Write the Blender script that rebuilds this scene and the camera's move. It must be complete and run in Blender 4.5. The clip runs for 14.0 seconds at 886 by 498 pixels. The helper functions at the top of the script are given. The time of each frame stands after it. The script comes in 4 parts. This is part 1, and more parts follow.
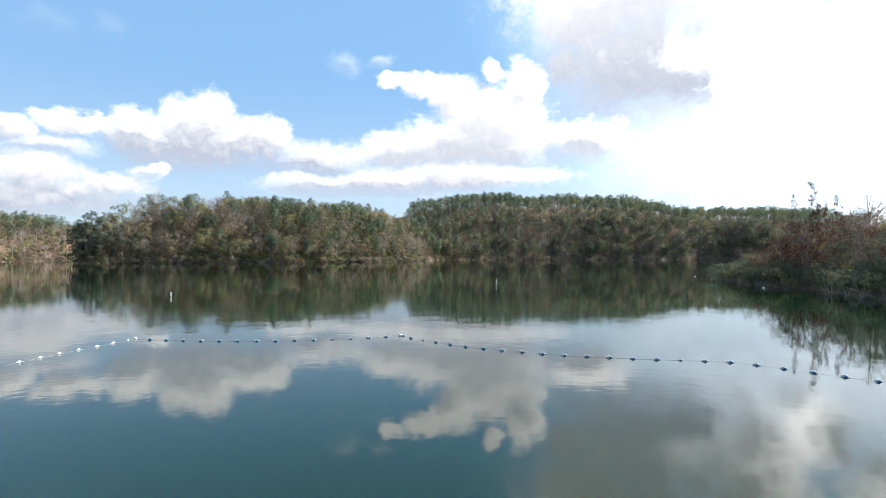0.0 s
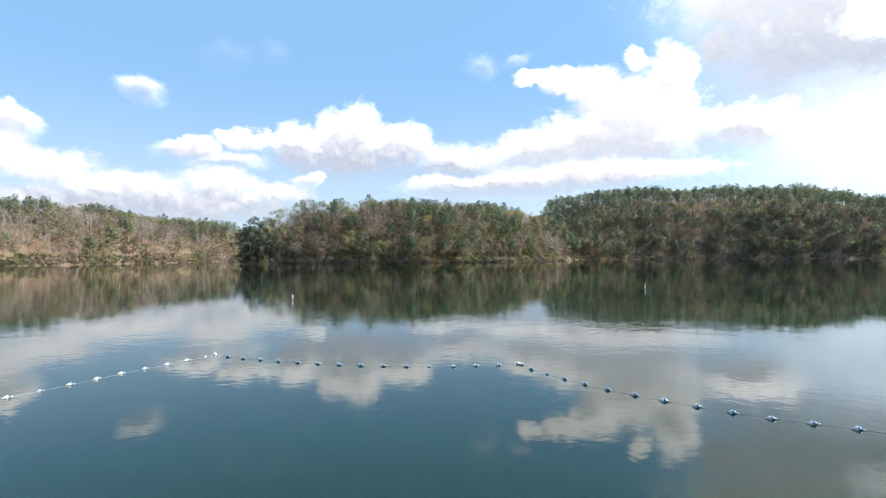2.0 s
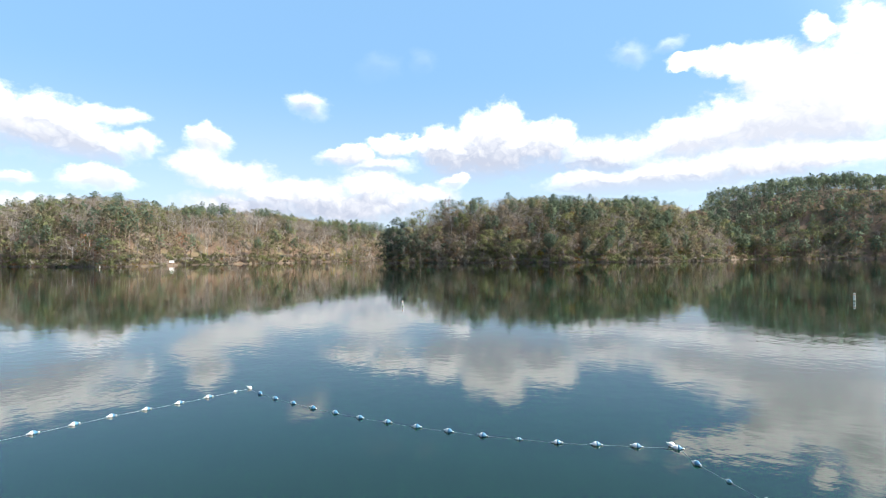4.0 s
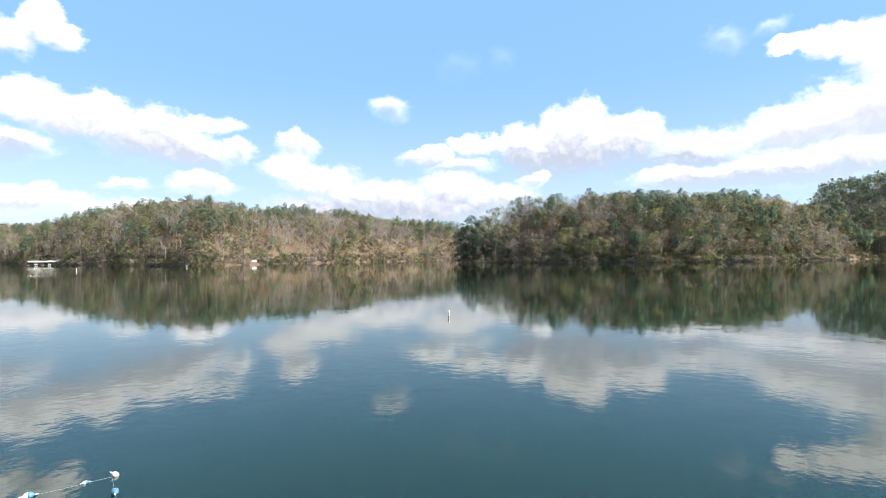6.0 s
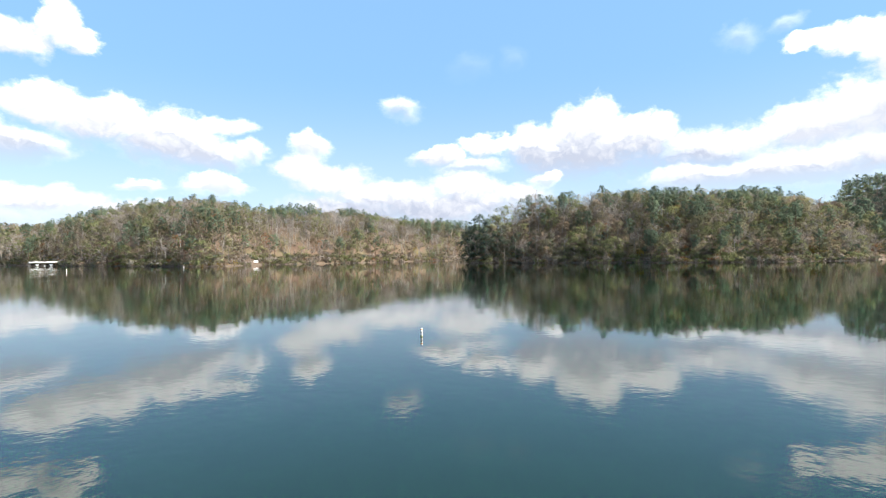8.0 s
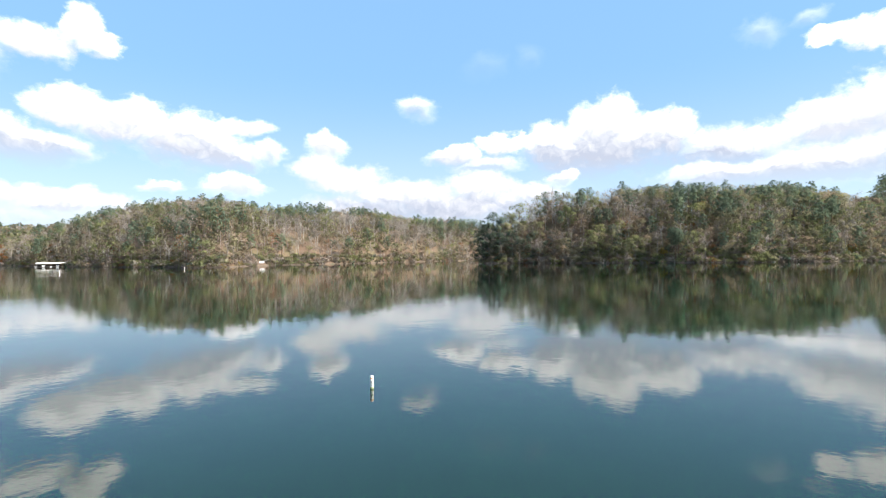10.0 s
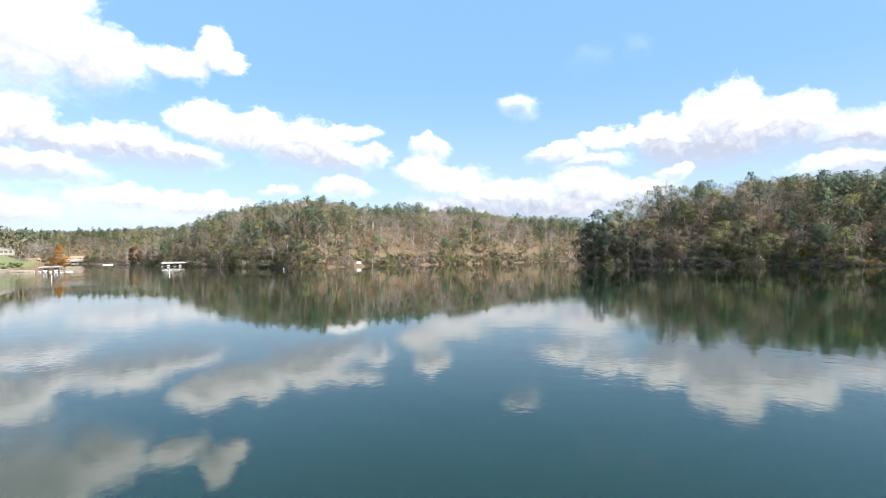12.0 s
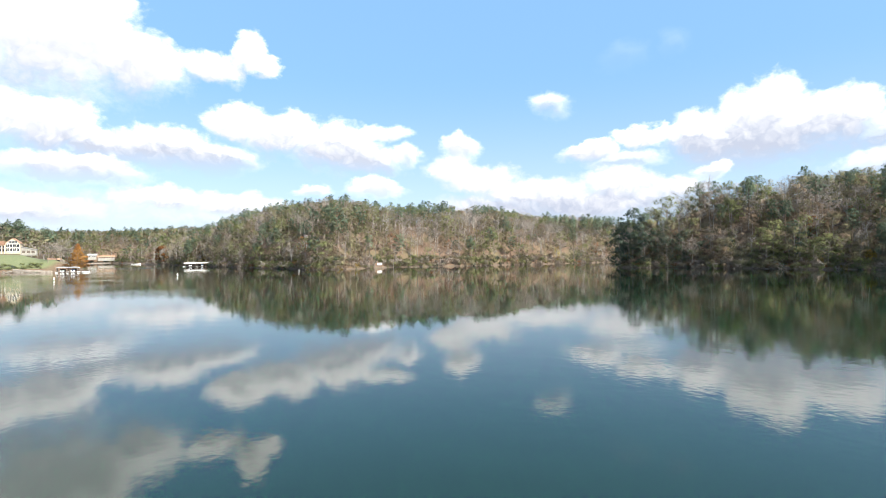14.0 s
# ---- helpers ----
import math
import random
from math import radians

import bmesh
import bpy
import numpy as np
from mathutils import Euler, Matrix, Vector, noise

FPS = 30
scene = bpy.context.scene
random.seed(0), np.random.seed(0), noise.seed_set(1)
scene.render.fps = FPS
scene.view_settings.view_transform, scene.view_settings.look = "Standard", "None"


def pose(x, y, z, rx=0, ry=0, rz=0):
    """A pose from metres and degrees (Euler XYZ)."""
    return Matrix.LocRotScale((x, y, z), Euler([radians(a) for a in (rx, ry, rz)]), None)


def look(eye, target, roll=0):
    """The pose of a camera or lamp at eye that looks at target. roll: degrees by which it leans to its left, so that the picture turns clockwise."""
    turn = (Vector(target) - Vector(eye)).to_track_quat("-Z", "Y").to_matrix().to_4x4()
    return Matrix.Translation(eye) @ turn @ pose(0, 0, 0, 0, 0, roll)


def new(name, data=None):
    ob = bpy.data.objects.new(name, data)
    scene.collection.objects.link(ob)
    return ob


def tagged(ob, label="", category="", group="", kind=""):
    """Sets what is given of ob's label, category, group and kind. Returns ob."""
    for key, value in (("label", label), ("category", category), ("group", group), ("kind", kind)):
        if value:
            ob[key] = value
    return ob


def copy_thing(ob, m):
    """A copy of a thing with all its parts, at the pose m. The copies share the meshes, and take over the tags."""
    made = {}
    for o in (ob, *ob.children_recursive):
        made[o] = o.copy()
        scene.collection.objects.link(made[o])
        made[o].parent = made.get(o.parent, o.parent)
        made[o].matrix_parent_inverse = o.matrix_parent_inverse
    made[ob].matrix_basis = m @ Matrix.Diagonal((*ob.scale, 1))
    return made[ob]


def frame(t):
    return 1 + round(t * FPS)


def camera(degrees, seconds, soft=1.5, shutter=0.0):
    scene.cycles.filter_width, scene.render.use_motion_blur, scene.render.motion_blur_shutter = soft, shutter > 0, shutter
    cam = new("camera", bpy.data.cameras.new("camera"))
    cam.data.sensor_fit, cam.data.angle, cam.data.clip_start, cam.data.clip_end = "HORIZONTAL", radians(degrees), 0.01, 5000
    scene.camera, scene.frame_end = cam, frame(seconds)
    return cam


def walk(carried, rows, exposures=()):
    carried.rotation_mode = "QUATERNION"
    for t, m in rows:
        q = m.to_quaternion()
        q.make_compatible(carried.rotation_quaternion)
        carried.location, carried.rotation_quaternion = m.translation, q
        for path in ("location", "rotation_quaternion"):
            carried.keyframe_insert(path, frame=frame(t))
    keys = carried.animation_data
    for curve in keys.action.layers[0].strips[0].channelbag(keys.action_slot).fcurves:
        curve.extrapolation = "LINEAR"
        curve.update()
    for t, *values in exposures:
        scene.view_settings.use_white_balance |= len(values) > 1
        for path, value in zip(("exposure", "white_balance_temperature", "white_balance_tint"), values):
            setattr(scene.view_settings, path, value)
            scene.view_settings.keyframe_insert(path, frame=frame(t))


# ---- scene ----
# ---- camera ----
cam = camera(79.55, 14.0, soft=0.6)
PATH = [  # seconds, x, y, z, yaw, pitch, roll
    (0.0, 0.00, 0.00, 6.24, 0.00, 0.55, -0.01),
    (0.5, 0.14, 2.25, 6.28, 1.65, 0.52, 0.09),
    (1.0, 0.26, 4.66, 6.33, 5.77, 0.53, 0.18),
    (1.5, 0.42, 7.09, 6.37, 12.59, 0.54, 0.25),
    (2.0, 0.45, 9.65, 6.44, 14.75, 0.53, 0.31),
    (2.5, 0.30, 12.33, 6.55, 16.26, 0.53, 0.37),
    (3.0, 0.15, 15.07, 6.63, 23.37, 0.53, 0.40),
    (3.2, 0.02, 16.22, 6.64, 25.55, 0.53, 0.41),
    (5.3, -3.00, 28.75, 6.70, 35.45, 0.52, 0.46),
    (5.5, -3.41, 29.89, 6.70, 37.05, 0.52, 0.47),
    (6.0, -4.51, 32.76, 6.72, 38.62, 0.51, 0.49),
    (6.5, -5.62, 35.62, 6.72, 39.01, 0.51, 0.50),
    (7.0, -6.93, 38.70, 6.73, 39.26, 0.51, 0.51),
    (9.5, -16.19, 55.72, 6.92, 41.14, 0.51, 0.66),
    (10.0, -18.18, 59.22, 7.08, 41.60, 0.48, 0.68),
    (10.5, -20.29, 62.69, 7.27, 42.14, 0.48, 0.68),
    (11.0, -22.54, 66.21, 7.50, 43.84, 0.48, 0.70),
    (11.5, -24.88, 69.72, 7.80, 47.05, 0.49, 0.72),
    (12.0, -28.08, 73.09, 8.10, 52.51, 0.52, 0.67),
    (12.5, -31.28, 76.61, 8.39, 54.18, 0.51, 0.62),
    (13.0, -34.42, 80.33, 8.64, 54.83, 0.50, 0.59),
    (13.5, -37.32, 84.05, 8.87, 55.32, 0.49, 0.57),
    (14.0, -39.93, 87.26, 9.08, 55.78, 0.50, 0.54)]
walk(cam, [(t, pose(x, y, z, 90 + p, r, a)) for t, x, y, z, a, p, r in PATH], exposures=[(0.0, 1.44), (2.0, 1.51), (5.0, 1.62), (14.0, 1.62)])

# ---- light: sun, sky and clouds ----
SUN_AZ, SUN_EL = -69.0, 38.0  # degrees, azimuth counted to the left of +y
sun = new("sun", bpy.data.lights.new("sun", "SUN"))
sun.data.energy, sun.data.angle, sun.data.color = 4.0, radians(0.6), (1.0, 0.93, 0.82)
SUN_DIR = Vector((-math.sin(radians(SUN_AZ)) * math.cos(radians(SUN_EL)), math.cos(radians(SUN_AZ)) * math.cos(radians(SUN_EL)), math.sin(radians(SUN_EL))))
sun.matrix_world = look(SUN_DIR * 500, (0, 0, 0))


class Nodes:
    """Small helper to write node trees in one line each."""

    def __init__(self, tree):
        self.tree = tree
        tree.nodes.clear()

    def put(self, socket, value):
        if isinstance(value, bpy.types.NodeSocket):
            self.tree.links.new(value, socket)
        elif value is not None:
            socket.default_value = value

    def add(self, kind, *values):
        node = self.tree.nodes.new(kind)
        for socket, value in zip(node.inputs, values):
            self.put(socket, value)
        return node

    def math(self, op, a, b=None, c=None, clamp=False):
        node = self.add("ShaderNodeMath", a, b, c)
        node.operation, node.use_clamp = op, clamp
        return node.outputs[0]

    def vec(self, op, a, b=None, c=None):
        node = self.tree.nodes.new("ShaderNodeVectorMath")
        node.operation = op
        for socket, value in zip(node.inputs, (a, b, c)):
            self.put(socket, value)
        return node.outputs["Value"] if op in ("LENGTH", "DOT_PRODUCT", "DISTANCE") else node.outputs[0]

    def span(self, value, a, b, lo=0.0, hi=1.0, smooth=True):
        node = self.add("ShaderNodeMapRange", value, a, b, lo, hi)
        node.interpolation_type = "SMOOTHSTEP" if smooth else "LINEAR"
        return node.outputs[0]

    def noise(self, where, scale, detail=4.0, rough=0.55):
        node = self.add("ShaderNodeTexNoise")
        self.put(node.inputs["Vector"], where)
        node.inputs["Scale"].default_value, node.inputs["Detail"].default_value, node.inputs["Roughness"].default_value = scale, detail, rough
        return node.outputs

    def mix(self, fac, a, b, blend="MIX"):
        node = self.tree.nodes.new("ShaderNodeMix")
        node.data_type, node.blend_type = "RGBA", blend
        self.put(node.inputs[0], fac), self.put(node.inputs[6], a), self.put(node.inputs[7], b)
        return node.outputs[2]


def rgb(r, g, b):
    return (r, g, b, 1.0)


world = bpy.data.worlds.new("sky")
scene.world, world.use_nodes = world, True
W = Nodes(world.node_tree)
ray_dir = W.add("ShaderNodeTexCoord").outputs["Generated"]
sky = W.add("ShaderNodeTexSky")
sky.sky_type, sky.sun_disc, sky.sun_elevation, sky.sun_rotation = "NISHITA", False, radians(SUN_EL), radians(-SUN_AZ)
sky.air_density, sky.dust_density, sky.ozone_density = 1.0, 0.5, 1.5
SKY_STRENGTH = 0.086
sky_col = W.vec("SCALE", sky.outputs[0])
sky_col.node.inputs["Scale"].default_value = SKY_STRENGTH
sky_col = W.vec("MULTIPLY", sky_col, (0.86, 0.96, 1.08))
# azimuth (to the left of +y) and elevation in degrees
xyz = W.add("ShaderNodeSeparateXYZ", W.vec("NORMALIZE", ray_dir)).outputs
az = W.math("MULTIPLY", W.math("ARCTAN2", W.math("MULTIPLY", xyz[0], -1.0), xyz[1]), 57.2958)
el = W.math("MULTIPLY", W.math("ARCSINE", xyz[2]), 57.2958)
flat_dir = W.add("ShaderNodeCombineXYZ", W.math("MULTIPLY", az, 0.1), W.math("MULTIPLY", el, 0.14), 0.0).outputs[0]
swirl_a = W.vec("SUBTRACT", W.noise(flat_dir, 1.5, 3.0, 0.5)[1], (0.5, 0.5, 0.5))
swirl_b = W.vec("SUBTRACT", W.noise(flat_dir, 5.0, 4.5, 0.55)[1], (0.5, 0.5, 0.5))
plain = W.add("ShaderNodeCombineXYZ", az, el, 0.0).outputs[0]
bent = W.vec("MULTIPLY_ADD", swirl_a, (3.2, 2.4, 0.0), plain)
bent = W.vec("MULTIPLY_ADD", swirl_b, (2.0, 1.7, 0.0), bent)


def lobes(where, scale):
    """Rounded heads that meet in creases."""
    node = W.tree.nodes.new("ShaderNodeTexVoronoi")
    node.voronoi_dimensions, node.feature = "2D", "F1"
    W.put(node.inputs["Vector"], where)
    node.inputs["Scale"].default_value = scale
    return node.outputs["Distance"]


def heads(where):
    """A lumpy surface: large, middle and small heads, 0 in the creases to about 1."""
    total = W.math("MULTIPLY", lobes(where, 0.42), -0.55)
    total = W.math("MULTIPLY_ADD", lobes(where, 0.95), -0.3, total)
    return W.math("MULTIPLY_ADD", lobes(where, 2.2), -0.18, W.math("ADD", total, 1.0))
bent_el = W.math("MULTIPLY_ADD", W.add("ShaderNodeSeparateXYZ", swirl_b).outputs[1], 0.8, el)
puffs = W.noise(flat_dir, 4.0, 5.0, 0.55)[0]
lumps = W.math("SUBTRACT", heads(bent), 0.56)
wisps = W.math("SUBTRACT", W.noise(flat_dir, 11.0, 6.0, 0.6)[0], 0.5)
TO_SUN = (-0.45, 0.9)  # up and towards the sun's azimuth
billow = W.math("SUBTRACT", lumps, W.math("SUBTRACT", heads(W.vec("ADD", bent, (TO_SUN[0] * 0.6, TO_SUN[1] * 0.6, 0.0))), 0.56))
glow = W.span(W.vec("DOT_PRODUCT", W.vec("NORMALIZE", ray_dir), tuple(SUN_DIR)), 0.5, 0.79)
glow = W.math("MULTIPLY", glow, W.span(el, 27.0, 13.0, 0.3, 1.0))  # haze, thickest low down
WHITE = W.vec("SCALE", (0.62, 0.615, 0.62))  # brighter towards the sun, which shines through
W.put(WHITE.node.inputs["Scale"], W.math("MULTIPLY_ADD", glow, 0.9, 1.0))
BODY, GREY = rgb(0.345, 0.35, 0.37), rgb(0.205, 0.225, 0.275)


def heap(where, blobs):
    """Distance from the midst of a heap of puffs; about 1 at its edge."""
    field = None
    for a, e, w, h in blobs:
        d = W.vec("LENGTH", W.vec("MULTIPLY_ADD", where, (1 / w, 1 / h, 0.0), (-a / w, -e / h, 0.0)))
        field = d if field is None else W.math("SMOOTH_MIN", field, d, 0.25)
    return field


def cloud(below, base, top, blobs, soft=0.3, dark=0.85, thin=1.0, folds=1.0, sheen=1.0):
    """Lay one cloud over the sky: puffs (azimuth, elevation, half width, half height) that end at a flattish base.
    Its sunward edge is bright, its body white, its base grey."""
    tall = top - base
    field = W.math("MULTIPLY_ADD", lumps, -0.5, heap(bent, blobs))
    field = W.math("MULTIPLY_ADD", wisps, 0.45, field)
    floor = W.math("MULTIPLY_ADD", bent_el, -0.4, 1.0 + base * 0.4)
    field = W.math("SMOOTH_MAX", field, floor, 0.25)
    high = W.span(el, base, base + tall * 0.8, 2.0, 1.05)  # crisp heads, ragged base
    inside = W.math("DIVIDE", W.math("SUBTRACT", 1.0, field), W.math("MULTIPLY", high, soft))
    mask = W.math("MULTIPLY", W.span(inside, -1.0, 1.1), thin)
    lean = W.vec("ADD", bent, (TO_SUN[0] * tall * 0.25, TO_SUN[1] * tall * 0.25, 0.0))
    rim = W.span(W.math("MULTIPLY_ADD", lumps, -0.8, heap(lean, blobs)), 0.15, 1.4)
    low = W.span(W.math("MULTIPLY_ADD", lumps, min(tall * 0.7, 2.2), el), base + tall * 0.95, base + tall * 0.1)
    deep = W.span(field, 1.0, 0.7)
    crease = W.math("MULTIPLY", W.math("MULTIPLY", billow, -folds), deep)
    shade = W.math("MULTIPLY", W.math("ADD", low, crease, clamp=True), dark, clamp=True)
    lit = W.math("MULTIPLY", W.math("SUBTRACT", rim, W.math("MULTIPLY", shade, 0.6), clamp=True), sheen)
    return W.mix(mask, below, W.mix(lit, W.mix(shade, BODY, GREY), WHITE))


# moist air: pale near the horizon, a clear light blue above it, the deeper sky overhead
air = W.mix(W.span(el, 19.0, 1.0), rgb(0.106, 0.205, 0.33), rgb(0.215, 0.268, 0.325))
sky_now = W.mix(W.span(el, 55.0, 26.0, 0.0, 0.8), sky_col, air)
sky_now = W.mix(W.math("MULTIPLY", glow, 0.9), sky_now, rgb(0.53, 0.64, 0.76))

# great bright cloud before the sun, with a grey belly
sky_now = cloud(sky_now, 2.5, 14.0, [(-33, 8.5, 13, 6.5), (-24, 7.0, 9, 4.5)], soft=0.7, dark=0.0, thin=0.3)
sky_now = cloud(sky_now, 8.0, 26.0, [(-31, 20, 3.6, 6), (-34.5, 15.5, 3.2, 3), (-40.5, 20, 3.4, 3.6), (-30, 25, 5, 4)], soft=0.35, dark=0.1)
sky_now = cloud(sky_now, 12.8, 27.0, [(-20, 18.5, 8, 5.6), (-15, 23, 5, 4), (-13, 19, 2.6, 2.2), (-24, 17.4, 4.6, 4.4), (-20, 26, 12, 5)], soft=0.4, dark=0.9, folds=0.3, sheen=0.7)
# towering cloud and the shelf under it
sky_now = cloud(sky_now, 6.4, 8.6, [(-2, 8.2, 10, 1.3), (7, 7.4, 7, 1.2), (13, 7.2, 5, 1.1)], soft=0.35, dark=0.8)
sky_now = cloud(sky_now, 8.9, 15.0, [(-3, 11.5, 9, 3.0), (-5, 14.6, 5.5, 3.0), (-8.4, 17.3, 1.9, 2.6), (-5.2, 19.0, 1.1, 1.0), (-1, 16.6, 3, 1.6),
                                     (5.2, 18, 1.8, 0.8), (2.2, 17.2, 2.2, 1.1), (5, 11, 4.4, 2.0), (-15, 12, 4, 1.9)], dark=0.55)
# long cloud over the headland
sky_now = cloud(sky_now, 8.2, 14.5, [(24.2, 12.5, 3.6, 2.9), (29.4, 11.4, 3.2, 2.0), (19.4, 11.4, 3.8, 2.4), (13, 9.8, 4.4, 1.7), (25, 10.4, 6, 2.3)], dark=0.95)
sky_now = cloud(sky_now, 9.0, 11.6, [(40.4, 10.7, 2.6, 0.9), (35.3, 11.6, 2.6, 0.9), (36.8, 9.6, 3, 0.9)], dark=0.6)
sky_now = cloud(sky_now, 7.3, 9.0, [(28.9, 8.0, 1.1, 0.75)], dark=0.2)
# low banks along the horizon
sky_now = cloud(sky_now, 2.2, 8.6, [(55, 9.0, 2.4, 1.3), (51.6, 7.9, 4, 1.3), (45.2, 6.4, 6, 1.4), (37.6, 7.3, 3.6, 1.5), (32, 6.3, 3.4, 1.1), (40, 5.2, 9, 1.6), (50, 4.6, 7, 1.6)], soft=0.36, dark=1.0, sheen=0.3)
sky_now = cloud(sky_now, 0.5, 8.0, [(92, 3.8, 8, 1.6), (80, 3.6, 8, 1.6), (69, 3.0, 7, 1.5)], soft=0.55, dark=0.6, thin=0.55, sheen=0.2)
sky_now = cloud(sky_now, 1.8, 7.4, [(83.5, 5.6, 4.2, 1.1), (77, 5.2, 4.2, 1.0), (93.5, 4.2, 5, 1.0), (68, 4.3, 6, 0.9)], soft=0.36, dark=0.85, sheen=0.45)
sky_now = cloud(sky_now, 6.2, 8.0, [(63.3, 7.0, 2.6, 0.9), (69.8, 6.9, 1.6, 0.6)], soft=0.3, dark=0.3)
# small ones in the blue
sky_now = cloud(sky_now, 14.2, 17.0, [(44.1, 15.2, 1.4, 0.85)], soft=0.55, dark=0.4, thin=0.75)
sky_now = cloud(sky_now, 10.1, 13.0, [(53.6, 11.4, 1.9, 1.4)], dark=0.3)
sky_now = cloud(sky_now, 9.4, 13.0, [(59.3, 10.8, 1.1, 1.0), (61.6, 13.1, 2.3, 0.85)], soft=0.35, dark=0.3, thin=0.85)
sky_now = cloud(sky_now, 18.9, 21.0, [(10.6, 19.7, 1.2, 0.7), (6.8, 20.0, 0.9, 0.5)], soft=0.7, dark=0.1, thin=0.34)
sky_now = cloud(sky_now, 18.0, 21.0, [(36.5, 19.4, 1.5, 0.9), (32.0, 20.0, 1.0, 0.8)], soft=0.8, dark=0.0, thin=0.07)
# heaps over the wooded hill and the inlet
sky_now = cloud(sky_now, 8.7, 13.5, [(76.4, 13.6, 3.2, 1.6), (72, 12.5, 4, 2.0), (66.8, 11.4, 4.4, 2.4), (63.6, 10.0, 3, 1.5)], dark=0.8)
sky_now = cloud(sky_now, 8.7, 12.5, [(83.5, 10.5, 4.5, 1.7), (79, 9.8, 3.5, 1.3), (92, 11.2, 3.6, 2.0), (96.5, 12, 4, 2.0), (88.4, 10, 2.5, 1.4)], dark=0.85)
sky_now = cloud(sky_now, 6.9, 9.0, [(91, 7.9, 4.6, 1.2)], soft=0.34, dark=0.7)
sky_now = cloud(sky_now, 13.6, 20.0, [(92, 19.5, 6, 5.5), (85.5, 17.6, 4.0, 2.4), (89, 20, 3.5, 3.5), (79, 18.2, 2.6, 1.4), (75.9, 19.8, 1.7, 1.5), (74.2, 18.9, 1.5, 1.1), (100, 18, 6, 6)], dark=0.5)
# the same kind of sky all round, away from the heaps above
aside = W.math("MAXIMUM", W.math("MAXIMUM", W.span(az, 99.0, 112.0), W.span(az, -42.0, -52.0)), W.span(el, 25.0, 33.0))
loose = W.math("MULTIPLY", W.math("MULTIPLY", W.span(W.noise(ray_dir, 3.0, 6.0, 0.55)[0], 0.52, 0.62), aside), 0.85)
sky_now = W.mix(loose, sky_now, W.mix(W.span(puffs, 0.4, 0.65), BODY, GREY))
background = W.add("ShaderNodeBackground", sky_now, 1.0)
W.add("ShaderNodeOutputWorld", background.outputs[0])

# ---- materials ----
MATERIALS = {}


def material(name):
    m = bpy.data.materials.new(name)
    m.use_nodes = True
    MATERIALS[name] = m
    return m, Nodes(m.node_tree)


def finish(n, shader):
    n.add("ShaderNodeOutputMaterial", shader)


def surface(n, colour, rough=0.6, metal=0.0, normal=None, ior=None):
    b = n.add("ShaderNodeBsdfPrincipled")
    n.put(b.inputs["Base Color"], colour), n.put(b.inputs["Roughness"], rough), n.put(b.inputs["Metallic"], metal)
    n.put(b.inputs["Normal"], normal), n.put(b.inputs["IOR"], ior)
    return b.outputs[0]


def bump(n, height, strength=0.3, distance=0.05):
    node = n.add("ShaderNodeBump")
    node.inputs["Strength"].default_value, node.inputs["Distance"].default_value = strength, distance
    n.put(node.inputs["Height"], height)
    return node.outputs[0]


def plain_material(name, a, b, scale=6.0, rough=0.6, metal=0.0, relief=0.2):
    """A surface whose colour wanders between a and b, with fine relief."""
    m, n = material(name)
    where = n.add("ShaderNodeTexCoord").outputs["Object"]
    big, fine = n.noise(where, scale * 0.25, 3.0)[0], n.noise(where, scale * 3, 5.0)[0]
    worn = n.math("ADD", n.math("MULTIPLY", big, 0.6), n.math("MULTIPLY", fine, 0.4))
    colour = n.mix(n.span(worn, 0.35, 0.65), rgb(*a), rgb(*b))
    finish(n, surface(n, colour, n.span(fine, 0.2, 0.8, rough - 0.1, min(1.0, rough + 0.1)), metal, bump(n, fine, relief, 0.02)))
    return m


def leaf_material(name, a, b, c, sheer=0.42):
    """Foliage: each tree its own tone, each clump a little of its own, each neighbourhood its own hue; some light comes through.
    The leaves of a clump are lit together, as a rounded mass."""
    m, n = material(name)
    own = n.add("ShaderNodeNewGeometry").outputs["Random Per Island"]
    where = n.add("ShaderNodeNewGeometry").outputs["Position"]
    tone = n.add("ShaderNodeAttribute")
    tone.attribute_name = "tone"
    tree = n.math("FRACT", n.math("ADD", tone.outputs["Fac"], n.add("ShaderNodeObjectInfo").outputs["Random"]))
    mass = n.add("ShaderNodeAttribute")
    mass.attribute_name = "mass"
    turn = n.add("ShaderNodeVectorTransform", mass.outputs["Vector"])
    turn.vector_type, turn.convert_from, turn.convert_to = "NORMAL", "OBJECT", "WORLD"
    facing = n.vec("NORMALIZE", turn.outputs[0])
    zone = n.noise(where, 0.05, 2.0)[0]
    blend = n.math("MULTIPLY_ADD", tree, 0.8, n.math("MULTIPLY", own, 0.2))
    colour = n.mix(blend, rgb(*a), rgb(*b))
    colour = n.mix(n.math("MULTIPLY", n.span(zone, 0.42, 0.66), 0.5), colour, rgb(*c))
    diffuse, through_leaf = n.add("ShaderNodeBsdfDiffuse", colour), n.add("ShaderNodeBsdfTranslucent", colour)
    n.put(diffuse.inputs["Normal"], facing), n.put(through_leaf.inputs["Normal"], facing)
    both = n.add("ShaderNodeMixShader", sheer, diffuse.outputs[0], through_leaf.outputs[0])
    finish(n, both.outputs[0])
    return m


